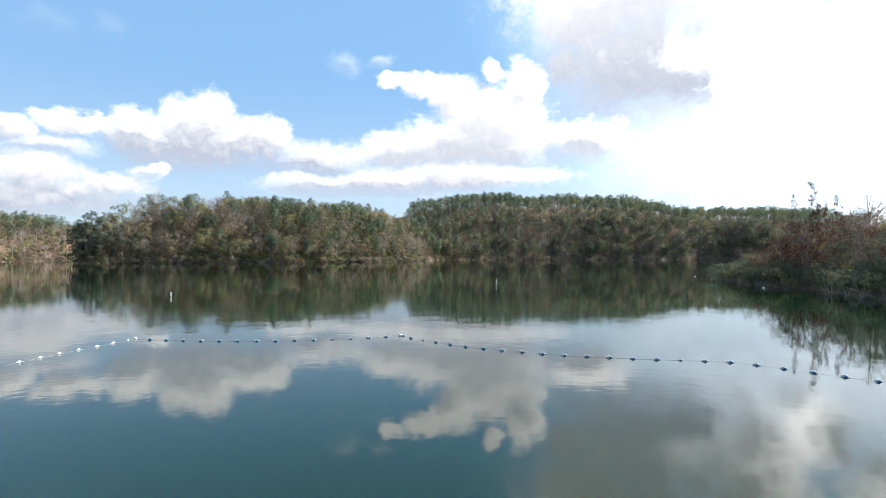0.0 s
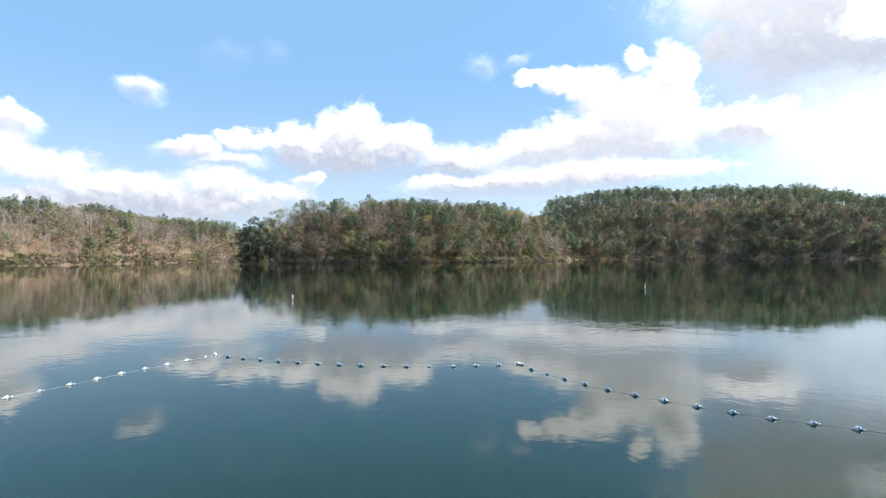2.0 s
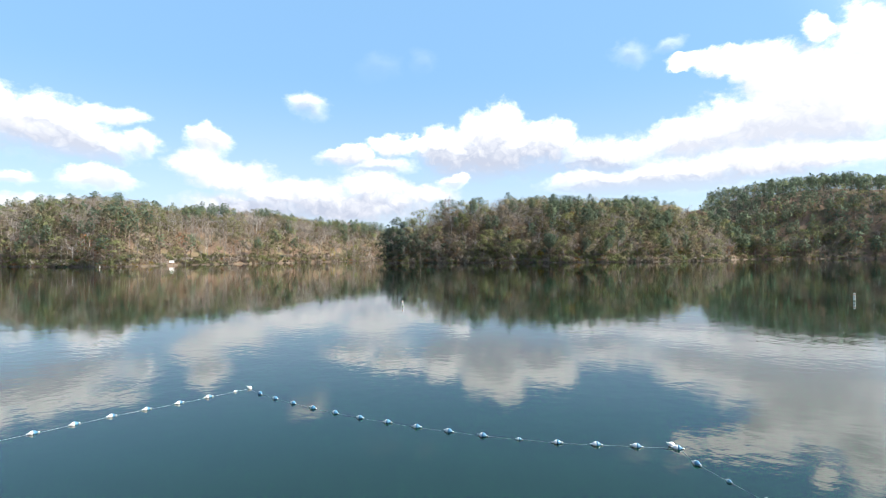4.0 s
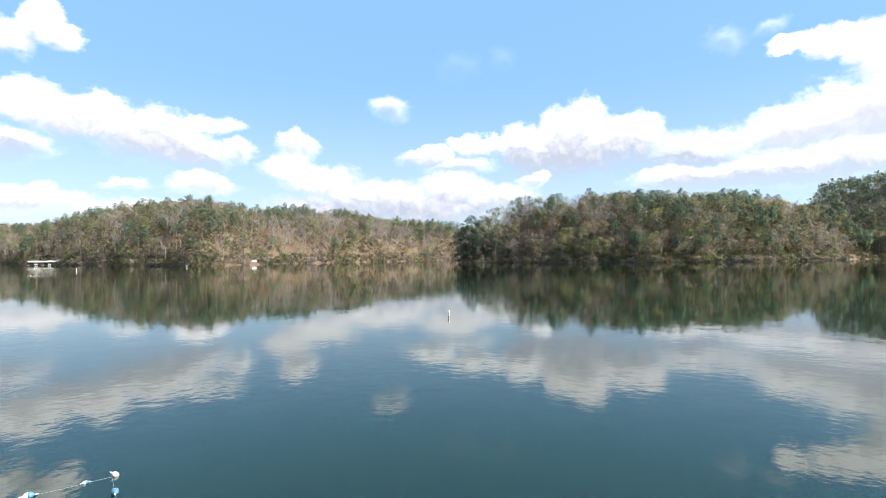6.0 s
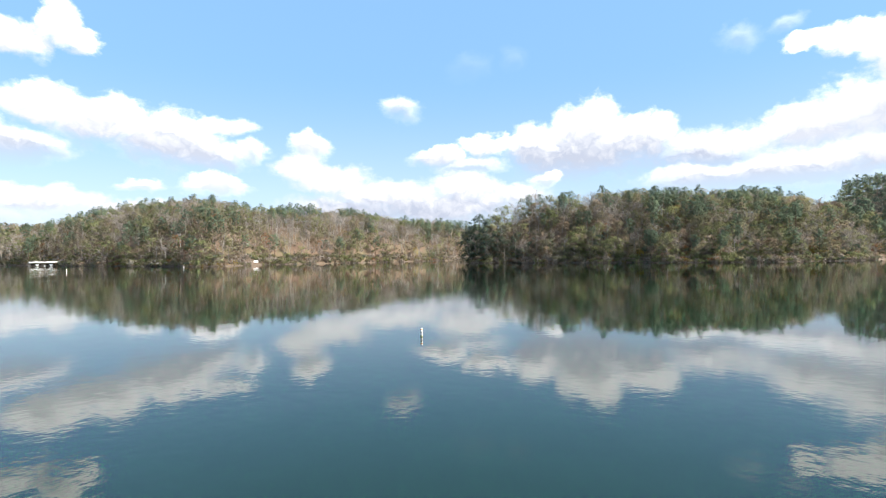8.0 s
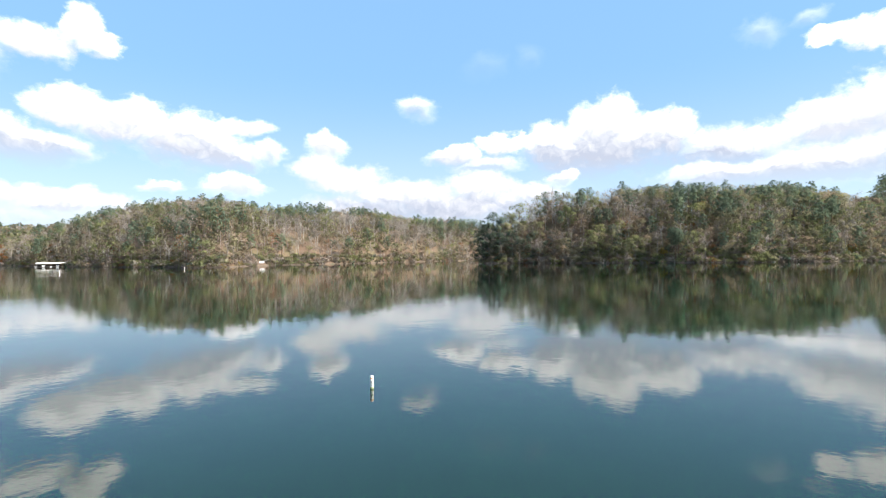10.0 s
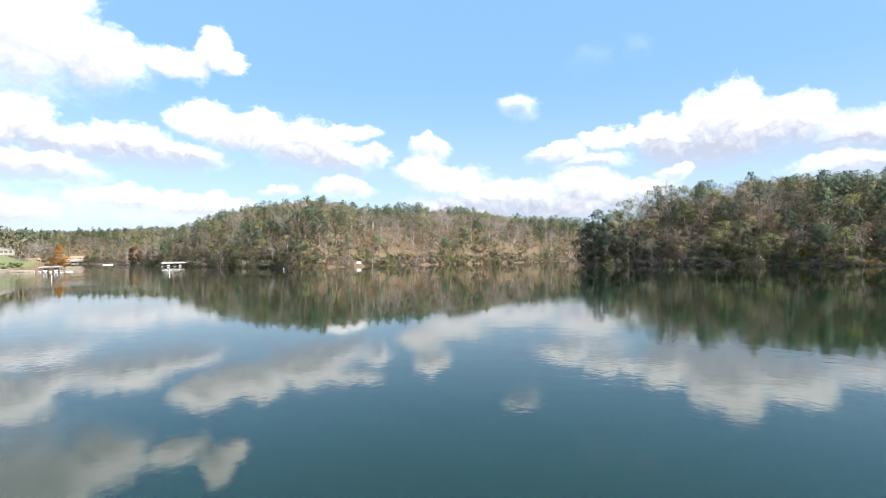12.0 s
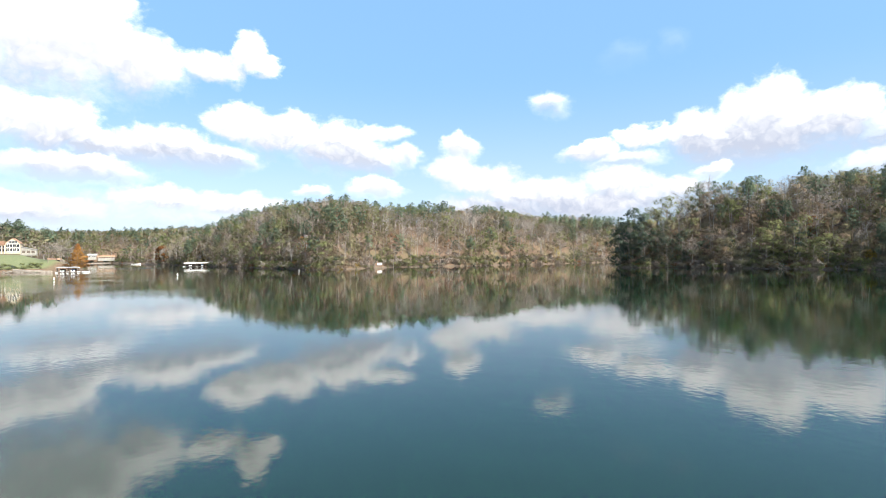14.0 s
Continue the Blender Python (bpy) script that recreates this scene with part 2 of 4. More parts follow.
# water: a still lake, ripples in patches, green-blue depth
m_water, n = material("lake_water")
where = n.add("ShaderNodeNewGeometry").outputs["Position"]
lanes = n.vec("MULTIPLY", where, (1.0, 1.0, 0.0))
ripple = n.noise(lanes, 1.6, 3.0, 0.5)[0]
swell = n.noise(lanes, 0.35, 2.0, 0.5)[0]
patches = n.span(n.noise(lanes, 0.022, 3.0, 0.5)[0], 0.40, 0.62, 0.25, 1.0)
squall = n.span(n.vec("LENGTH", n.vec("MULTIPLY", n.vec("ADD", where, (512.0, -122.0, 0.0)), (1 / 48.0, 1 / 40.0, 0.0))), 1.3, 0.3, 0.0, 1.0)
squall = n.math("MULTIPLY", squall, n.span(n.noise(n.vec("MULTIPLY", where, (1.0, 0.25, 0.0)), 0.11, 3.0)[0], 0.38, 0.6))
breeze = n.span(n.vec("LENGTH", n.vec("MULTIPLY", n.vec("ADD", where, (330.0, -95.0, 0.0)), (1 / 150.0, 1 / 55.0, 0.0))), 1.15, 0.5, 1.0, 4.0)
draught = n.span(n.vec("LENGTH", n.vec("MULTIPLY", n.vec("ADD", where, (26.0, -56.0, 0.0)), (1 / 42.0, 1 / 30.0, 0.0))), 1.2, 0.5, 0.0, 0.45)
patches = n.math("MULTIPLY_ADD", patches, breeze, draught)  # wind ruffles the mouth of the inlet
height = n.math("MULTIPLY", n.math("ADD", n.math("MULTIPLY", ripple, 0.006), n.math("MULTIPLY", swell, 0.0105)), patches)
tone = n.noise(lanes, 0.012, 3.0)[0]
body = n.mix(tone, rgb(0.0023, 0.0146, 0.0060), rgb(0.0034, 0.0172, 0.0074))
lake = surface(n, body, n.math("MULTIPLY_ADD", squall, 0.15, 0.03), 0.0, bump(n, height, 1.0, 1.0), 1.41)
murk = lake.node  # light wanders far in the murky water before it comes back
murk.subsurface_method = "BURLEY"
murk.inputs["Subsurface Weight"].default_value, murk.inputs["Subsurface Scale"].default_value = 1.0, 2.5
murk.inputs["Subsurface Radius"].default_value = (1.0, 1.0, 1.0)
finish(n, lake)

# ground: leaf litter, clay banks near the water, mown grass by the house
m_ground, n = material("wooded_ground")
where = n.add("ShaderNodeNewGeometry").outputs["Position"]
pos = n.add("ShaderNodeSeparateXYZ", where).outputs
grain, zone = n.noise(where, 1.3, 6.0, 0.6)[0], n.noise(where, 0.06, 3.0)[0]
litter = n.mix(n.span(grain, 0.35, 0.65), rgb(0.085, 0.055, 0.035), rgb(0.19, 0.125, 0.08))
litter = n.mix(n.math("MULTIPLY", n.span(zone, 0.45, 0.65), 0.6), litter, rgb(0.10, 0.10, 0.045))
bank = n.mix(n.span(grain, 0.3, 0.7), rgb(0.075, 0.055, 0.038), rgb(0.16, 0.12, 0.085))
ragged = n.math("MULTIPLY_ADD", grain, 0.8, pos[2])
litter = n.mix(n.span(ragged, 1.5, 0.9), litter, bank)
lawn_reach = n.vec("LENGTH", n.vec("MULTIPLY", n.vec("SUBTRACT", where, (-484.0, 46.0, 0.0)), (1 / 40.0, 1 / 36.0, 0.0)))
lawn_reach = n.math("MULTIPLY_ADD", zone, 0.25, lawn_reach)
grass = n.mix(n.span(grain, 0.3, 0.7), rgb(0.095, 0.12, 0.05), rgb(0.16, 0.175, 0.085))
on_lawn = n.math("MULTIPLY", n.span(lawn_reach, 1.25, 1.1), n.span(pos[2], 1.6, 2.6))
finish(n, surface(n, n.mix(on_lawn, litter, grass), 0.9, 0.0, bump(n, grain, 0.5, 0.2)))

m_bark = plain_material("grey_bark", (0.17, 0.145, 0.12), (0.36, 0.32, 0.275), 2.0, 0.85)
m_pine_bark = plain_material("pine_bark", (0.10, 0.065, 0.045), (0.21, 0.145, 0.10), 2.0, 0.85)
m_pale_bark = plain_material("pale_bark", (0.29, 0.265, 0.235), (0.46, 0.43, 0.39), 2.0, 0.8)
m_pine = leaf_material("pine_needles", (0.102, 0.148, 0.108), (0.192, 0.248, 0.162), (0.145, 0.2, 0.14))
m_green = leaf_material("late_green_leaves", (0.137, 0.169, 0.072), (0.286, 0.305, 0.137), (0.195, 0.215, 0.104))
m_olive = leaf_material("olive_leaves", (0.166, 0.166, 0.102), (0.314, 0.294, 0.179), (0.243, 0.218, 0.141))
m_brown = leaf_material("brown_leaves", (0.186, 0.144, 0.102), (0.342, 0.264, 0.192), (0.264, 0.198, 0.138))
m_rust = leaf_material("rust_leaves", (0.21, 0.095, 0.04), (0.36, 0.17, 0.07), (0.27, 0.13, 0.06))
m_orange_leaf = leaf_material("orange_leaves", (0.38, 0.15, 0.045), (0.52, 0.26, 0.085), (0.38, 0.26, 0.08))
m_gold = leaf_material("gold_leaves", (0.22, 0.16, 0.03), (0.36, 0.27, 0.06), (0.2, 0.17, 0.04))
m_twig = leaf_material("bare_twigs", (0.242, 0.21, 0.184), (0.42, 0.378, 0.336), (0.336, 0.289, 0.252), 0.4)
m_maroon = leaf_material("maroon_leaves", (0.06, 0.032, 0.026), (0.13, 0.062, 0.045), (0.10, 0.058, 0.04))
m_dark = leaf_material("evergreen_leaves", (0.066, 0.096, 0.076), (0.138, 0.172, 0.122), (0.1, 0.13, 0.098), 0.34)

# ---- the lake's plan ----
SHORE = [(62, -45), (64, 20), (58, 60), (60, 75), (63, 90), (62, 112), (76, 143), (84, 150), (110, 158), (200, 165), (400, 230), (470, 420), (430, 560), (320, 602), (150, 588), (60, 572), (-2, 548)]
SHORE += [(-20, 505), (-25, 468), (-58, 426), (-90, 392), (-137, 378), (-163, 370), (-212, 360), (-239, 345), (-246, 356), (-248, 400), (-235, 520), (-250, 640), (-300, 700)]
SHORE += [(-335, 600), (-347, 460), (-342, 380), (-350, 331), (-354, 290), (-362, 259), (-352, 238), (-344, 216), (-358, 203), (-405, 198), (-450, 187), (-500, 180), (-545, 174)]
SHORE += [(-630, 164), (-770, 146), (-930, 120), (-940, 78), (-700, 78), (-462, 90), (-440, 88), (-443, 71), (-446, 60), (-442, 48), (-430, 20), (-380, -60), (-200, -90), (-60, -60)]
# heights of the bare ground at places inland
HEIGHTS = [(-195, 430, 38), (-226, 378, 56), (-220, 362, 52), (-110, 455, 36), (-160, 520, 40), (-40, 540, 38), (60, 700, 70), (200, 730, 70), (370, 720, 52), (560, 600, 40), (520, 250, 25), (150, 100, 9)]
HEIGHTS += [(-560, 310, 49), (-430, 330, 31), (-420, 450, 29), (-500, 420, 43), (-420, 620, 20), (-480, 240, 42), (-560, 235, 42), (-650, 230, 30), (-800, 240, 26), (-1150, 110, 33), (-1000, 300, 40), (-300, 850, 24)]
HEIGHTS += [(-505, 42, 13), (-560, 20, 18), (-640, 30, 22), (-800, 0, 34), (-480, -60, 14), (0, -200, 14), (-300, -200, 14), (200, -60, 8), (0, 1200, 60), (-1000, 800, 50)]


def shore_distance(x, y):
    """Metres inland (positive) or out on the lake (negative)."""
    pts = np.array(SHORE, float)
    best, inside = np.full(x.shape, 1e9), np.zeros(x.shape, bool)
    for (ax, ay), (bx, by) in zip(pts, np.roll(pts, -1, 0)):
        ex, ey = bx - ax, by - ay
        s = np.clip(((x - ax) * ex + (y - ay) * ey) / (ex * ex + ey * ey), 0, 1)
        best = np.minimum(best, np.hypot(x - ax - s * ex, y - ay - s * ey))
        if ay != by:
            inside ^= ((ay > y) != (by > y)) & (x < ex * (y - ay) / ey + ax)
    wander = 1.6 * np.sin(x * 0.19 + 1.3 * np.sin(y * 0.11)) + 1.2 * np.sin(y * 0.27 + x * 0.08) + 0.6 * np.sin(x * 0.61 + y * 0.43)
    return np.where(inside, -best, best) + wander


def ground_height(x, y):
    x, y = np.asarray(x, float), np.asarray(y, float)
    d = shore_distance(x, y)
    top, total = np.zeros(x.shape), np.zeros(x.shape)
    for hx, hy, h in HEIGHTS:
        w = 1 / ((x - hx) ** 2 + (y - hy) ** 2 + 500.0) ** 1.5
        top, total = top + w * h, total + w
    top /= total
    inland = np.maximum(d, 0)
    rise = 1 - np.exp(-inland * inland / (inland + 9.0) / 26.0)
    bumps = 1.4 * np.sin(x * 0.07 + 0.8 * np.sin(y * 0.05)) * np.sin(y * 0.06 + 1.0) + 0.4 * np.sin(x * 0.31) * np.sin(y * 0.27)
    land = 0.4 * (1 - np.exp(-np.maximum(d, 0) / 1.2)) + rise * (top + bumps)
    return np.where(d > 0, land, np.maximum(-4.0, d * 0.35))


def height_at(x, y):
    return float(ground_height(np.array([x]), np.array([y]))[0])


def mesh_object(name, verts, faces, mats, index=None, smooth=False, mass=None, tone=None):
    me = bpy.data.meshes.new(name)
    verts, faces = np.asarray(verts, np.float32), np.asarray(faces, np.int32)
    k = faces.shape[1]
    me.vertices.add(len(verts)), me.loops.add(faces.size), me.polygons.add(len(faces))
    me.vertices.foreach_set("co", verts.ravel())
    me.loops.foreach_set("vertex_index", faces.ravel())
    me.polygons.foreach_set("loop_start", np.arange(0, faces.size, k, dtype=np.int32))
    for m in mats:
        me.materials.append(m)
    if index is not None:
        me.polygons.foreach_set("material_index", np.asarray(index, np.int32))
    me.polygons.foreach_set("use_smooth", np.full(len(faces), smooth))
    if mass is not None:
        me.attributes.new("mass", "FLOAT_VECTOR", "POINT").data.foreach_set("vector", np.asarray(mass, np.float32).ravel())
    if tone is not None:
        me.attributes.new("tone", "FLOAT", "POINT").data.foreach_set("value", np.asarray(tone, np.float32))
    me.update(calc_edges=True)
    return me


def steps(lo, hi, fine, far):
    inner = np.arange(lo, hi + 0.1, fine)
    outer = np.geomspace(fine * 2, far, 22)
    return np.concatenate([lo - outer[::-1], inner, hi + outer])


gx, gy = steps(-1250, 620, 6.0, 3300), steps(-220, 900, 6.0, 3300)
X, Y = np.meshgrid(gx, gy)
V = np.stack([X, Y, ground_height(X, Y)], -1).reshape(-1, 3)
nx = len(gx)
I = (np.arange(len(gy) - 1)[:, None] * nx + np.arange(nx - 1)[None, :]).ravel()
ground = new("ground", mesh_object("ground", V, np.stack([I, I + 1, I + nx + 1, I + nx], 1), [m_ground], smooth=True))
tagged(ground, "leaf-strewn wooded hills with bare clay banks and a lawn", "ground", kind="structure")
R = 4800.0
water = new("water", mesh_object("water", [(-R, -R, 0), (R, -R, 0), (R, R, 0), (-R, R, 0)], [(0, 1, 2, 3)], [m_water]))
tagged(water, "calm green-blue lake mirroring clouds and woods", "lake", kind="structure")

# ---- trees ----
rng = np.random.default_rng(7)


class Shape:
    """Triangles gathered with their material slots."""

    def __init__(self):
        self.v, self.f, self.m, self.o, self.count = [], [], [], [], 0

    def add(self, v, f, m, o=None):
        self.v.append(np.asarray(v, float)), self.f.append(np.asarray(f, int) + self.count)
        self.m.append(np.full(len(f), m)), self.o.append(np.tile((0.0, 0.0, 1.0), (len(v), 1)) if o is None else o)
        self.count += len(v)

    def limb(self, a, b, ra, rb, m, sides=4):
        a, b = np.asarray(a, float), np.asarray(b, float)
        w = (b - a) / (np.linalg.norm(b - a) + 1e-9)
        u = np.cross(w, (0.31, 0.95, 0.1)); u /= np.linalg.norm(u)
        t = np.cross(w, u)
        ang = np.arange(sides) / sides * 2 * np.pi
        ring = np.cos(ang)[:, None] * u + np.sin(ang)[:, None] * t
        f = []
        for i in range(sides):
            j = (i + 1) % sides
            f += [(i, j, sides + j), (i, sides + j, sides + i)]
        self.add(np.concatenate([a + ring * ra, b + ring * rb]), f, m)

    def leaves(self, centres, size, m, flat=0.0):
        """One loose triangle for each clump of leaves."""
        k = len(centres)
        out = np.asarray(centres) - np.mean(centres, axis=0) + (0, 0, 0.15 * size)
        out /= np.linalg.norm(out, axis=1, keepdims=True) + 1e-9
        a = rng.normal(size=(k, 3, 3)) * np.array([1, 1, 1 - flat])
        a -= out[:, None, :] * (a * out[:, None, :]).sum(2, keepdims=True) * 0.72  # lie along the clump's skin
        a /= np.linalg.norm(a, axis=2, keepdims=True)
        s = size * rng.uniform(0.6, 1.35, (k, 1, 1))
        v = (np.asarray(centres)[:, None, :] + a * s).reshape(-1, 3)
        whole = np.asarray(centres) - (0, 0, 0.45)
        whole /= np.linalg.norm(whole, axis=1, keepdims=True) + 1e-9
        o = out * 0.6 + whole * 0.65 + rng.normal(size=(k, 3)) * 0.08
        o /= np.linalg.norm(o, axis=1, keepdims=True)
        self.add(v, np.arange(3 * k).reshape(-1, 3), m, np.repeat(o, 3, axis=0))

    def done(self):
        return np.concatenate(self.v), np.concatenate(self.f), np.concatenate(self.m), np.concatenate(self.o)


def ball(k, centre, r, rz):
    p = rng.normal(size=(k, 3))
    p /= np.linalg.norm(p, axis=1, keepdims=True)
    return np.asarray(centre) + p * rng.uniform(0.35, 1.0, (k, 1)) ** 0.5 * np.array([r, r, rz])


BARKS = [m_bark, m_pine_bark, m_pale_bark]
LEAVES = [m_pine, m_green, m_olive, m_brown, m_rust, m_gold, m_twig, m_dark, m_orange_leaf, m_maroon]
PINE, GREEN, OLIVE, BROWN, RUST, GOLD, TWIG, DARK, ORANGE, MAROON = range(3, 13)
TREE_MATS = BARKS + LEAVES

def broadleaf(leaf, n_leaf, size, spread=0.2, low=0.16, bark=0):
    """A tree of unit height: leaning trunk, rising limbs, clumps of leaves at their ends."""
    s = Shape()
    lean = rng.normal(size=2) * 0.03
    top = np.array([lean[0], lean[1], 0.72])
    s.limb((0, 0, -0.06), top, 0.014, 0.005, bark, 5)
    clumps = 12
    per = n_leaf // (clumps + 2)
    for i in range(clumps):
        z = low + (0.93 - low) * (i + 0.5) / clumps
        a = i * 2.4 + rng.uniform(-0.5, 0.5)
        reach = spread * (0.5 + 0.7 * math.sin(math.pi * min(1, max(0.08, (z - low + 0.12) / (1.12 - low))))) * rng.uniform(0.55, 1.05)
        c = np.array([math.cos(a) * reach, math.sin(a) * reach, z])
        root = top * min(0.95, max(0.25, (z - 0.16) / 0.72))
        s.limb(root, c, 0.0055, 0.0015, bark, 3)
        s.leaves(ball(per, c, spread * rng.uniform(0.42, 0.65), 0.08), size, leaf)
    s.leaves(ball(per * 2, (lean[0], lean[1], 0.84), spread * 0.6, 0.13), size, leaf)
    return s.done()


def pine(leaf, n_leaf, size, bare=0.5, spread=0.19):
    """Tall straight trunk under a rounded, lumpy crown of needle tufts."""
    s = Shape()
    lean = rng.normal(size=2) * 0.015
    s.limb((0, 0, -0.06), (lean[0], lean[1], 0.92), 0.012, 0.003, 1, 5)
    tufts = 15
    mid, half = (0.97 + bare) / 2, (0.97 - bare) / 2
    for i in range(tufts):
        q = (i + 0.5) / tufts * 2 - 1
        reach = spread * (math.sqrt(max(0.05, 1 - q * q)) * 0.62 + 0.16 * (1 - q) * 0.5) * rng.uniform(0.6, 1.1)
        a, z = i * 2.4 + rng.uniform(-0.4, 0.4), mid + half * q
        c = np.array([lean[0] + math.cos(a) * reach, lean[1] + math.sin(a) * reach, z])
        s.limb((lean[0] * z, lean[1] * z, z - 0.05), c, 0.004, 0.001, 1, 3)
        s.leaves(ball(int(n_leaf / tufts * 0.85), c, spread * rng.uniform(0.34, 0.5), 0.045), size, leaf, 0.2)
    s.leaves(ball(int(n_leaf * 0.15), (lean[0], lean[1], mid), spread * 0.5, half * 0.85), size, leaf)
    return s.done()


def bare_tree(n_leaf, size, bark=0, leaf=TWIG, n_limb=13, spread=0.22, start=0.3, twigs=3):
    """Leafless crown: forking limbs and a haze of twigs."""
    s = Shape()
    lean = rng.normal(size=2) * 0.04
    top = np.array([lean[0], lean[1], 0.8])
    s.limb((0, 0, -0.06), top * 0.5, 0.015, 0.011, bark, 5)
    s.limb(top * 0.5, top, 0.011, 0.003, bark, 4)
    for i in range(n_limb):
        z = rng.uniform(start, 0.78)
        a = i * 2.4 + rng.uniform(-0.6, 0.6)
        reach = spread * rng.uniform(0.45, 1.0)
        root = top * (z / 0.8)
        c = root + np.array([math.cos(a) * reach, math.sin(a) * reach, rng.uniform(0.08, 0.2)])
        s.limb(root, c, 0.006, 0.002, bark, 3)
        for k in range(twigs):
            e = c + rng.normal(size=3) * np.array([0.06, 0.06, 0.03]) + np.array([0, 0, 0.05])
            s.limb(root * 0.4 + c * 0.6, e, 0.003, 0.001, bark, 3)
        s.leaves(ball(n_leaf // n_limb, c, 0.1, 0.08), size, leaf)
    return s.done()


def bush(leaf, n_leaf, size):
    s = Shape()
    for i in range(7):
        a, r = i * 2.4, rng.uniform(0.15, 0.55)
        c = np.array([math.cos(a) * r, math.sin(a) * r, rng.uniform(0.25, 0.75)])
        s.limb((0.05 * math.cos(a), 0.05 * math.sin(a), -0.08), c, 0.018, 0.006, 0, 3)
        s.leaves(ball(n_leaf // 7, c, 0.36, 0.27), size, leaf)
    return s.done()


def cone_tree(leaf, n_leaf, size, spread=0.25):
    """A cone of feathery foliage from the ground up."""
    s = Shape()
    s.limb((0, 0, -0.06), (0, 0, 0.95), 0.016, 0.003, 0, 6)
    for i in range(26):
        q = (i + 0.5) / 26
        a, z = i * 2.4, 0.08 + 0.9 * q
        reach = spread * (1 - q) ** 0.75 * rng.uniform(0.7, 1.0)
        c = np.array([math.cos(a) * reach * 0.6, math.sin(a) * reach * 0.6, z])
        s.limb((0, 0, z), c, 0.005, 0.001, 0, 3)
        s.leaves(ball(int(n_leaf / 26 * (1.5 - q)), c, reach * 0.6 + 0.012, 0.05), size, leaf)
    return s.done()


def thin_sapling(leaf, n_leaf, size):
    """A thin whip of a tree with leaf tufts along the stem."""
    s = Shape()
    s.limb((0, 0, -0.05), (0.01, 0.01, 0.98), 0.0055, 0.0012, 0, 5)
    for i in range(40):
        z = rng.uniform(0.3, 1.0)
        a, r = i * 2.4, rng.uniform(0.02, 0.075) * (1.25 - z)
        c = np.array([math.cos(a) * r * 1.6, math.sin(a) * r * 1.6, z + 0.03])
        s.limb((0.01 * z, 0.01 * z, z - 0.03), c, 0.0018, 0.0006, 0, 3)
        s.leaves(ball(n_leaf // 40, c, 0.02, 0.025), size, leaf)
    return s.done()


def kinds(n, size, bare=2.6, pines=0.9, dark=0.0, dry=1.0, clear=0.3, pale=0.8):
    """A family of tree shapes at one level of detail: (weight, shape, lowest height, greatest height, label)."""
    out = []
    for k in range(3):
        out += [(pines, pine(PINE, n, size * 0.9, 0.42 + 0.07 * k), 17, 23.5, "tall loblolly-like pine with a loose green crown"),
                (1.6, broadleaf(GREEN, n, size, 0.27 + 0.02 * k), 13, 20, "broadleaf tree still in late green leaf"),
                (2.2 * dry, broadleaf(OLIVE, n, size, 0.26 + 0.02 * k), 13, 20, "olive-brown oak with thinning autumn leaves"),
                (1.0 * dry, broadleaf(BROWN, n, size, 0.25), 12, 19, "oak with dry brown autumn leaves"),
                (bare, bare_tree(n // 2, size * 0.6, n_limb=13 if n > 150 else 7, twigs=3 if n > 300 else 1, start=clear), 14, 20, "bare grey hardwood with fine leafless twigs")]
    out += [(0.35, broadleaf(RUST, n, size, 0.24), 9, 15, "small tree in rust-red autumn leaf"),
            (0.35, broadleaf(GOLD, n, size, 0.24), 9, 14, "small tree with yellow-gold autumn leaves"),
            (pale, bare_tree(n // 3, size * 0.55, 2), 13, 19, "bare tree with a pale trunk and limbs")]
    if dark:
        out += [(dark, broadleaf(DARK, n, size, 0.27, 0.12), 11, 16, "dark evergreen tree leaning over the water")]
    return out


def shrubs(n, size):
    return [(w, bush(leaf, n, size), lo, hi, "") for w, leaf, lo, hi in
            ((2.0, OLIVE, 2.5, 5.5), (2.0, GREEN, 2.0, 5.0), (1.3, BROWN, 2.0, 4.5), (0.35, RUST, 2.0, 4.0), (1.8, TWIG, 2.5, 5.0), (0.45, DARK, 2.5, 5.0), (0.25, GOLD, 2.0, 4.0))]


def pick(r, family, x=0.0, y=0.0):
    """One kind of the family; green trees and bare ones keep to groves of their own."""
    grove = 1.5 * math.sin(x * 0.047 + 1.7 * math.sin(y * 0.031)) * math.sin(y * 0.052 + x * 0.013 + 0.6)
    w = np.array([k[0] * math.exp({PINE: grove, GREEN: 0.6 * grove, TWIG: -grove, BROWN: -0.6 * grove}.get(int(k[1][2].max()), 0.0)) for k in family])
    return r.choice(len(family), p=w / w.sum())


def scatter(rows, family, seed):
    """Plants at (x, y), put on the ground as one joined mesh."""
    r = np.random.default_rng(seed)
    vs, fs, ms, ns, ts, count = [], [], [], [], [], 0
    zs = ground_height(rows[:, 0], rows[:, 1])
    for (x, y), z in zip(rows, zs):
        _, (v, f, m, o), lo, hi, _ = family[pick(r, family, x, y)]
        h, a = r.uniform(lo, hi), r.uniform(0, 6.28)
        fat = h * r.uniform(0.9, 1.25)
        ca, sa = math.cos(a) * fat, math.sin(a) * fat
        vs.append(np.stack([v[:, 0] * ca - v[:, 1] * sa + x, v[:, 0] * sa + v[:, 1] * ca + y, v[:, 2] * h + z], 1))
        ns.append(np.stack([o[:, 0] * math.cos(a) - o[:, 1] * math.sin(a), o[:, 0] * math.sin(a) + o[:, 1] * math.cos(a), o[:, 2]], 1))
        fs.append(f + count), ms.append(m), ts.append(np.full(len(v), r.random()))
        count += len(v)
    return [np.concatenate(k) for k in (vs, fs, ms, ns, ts)]


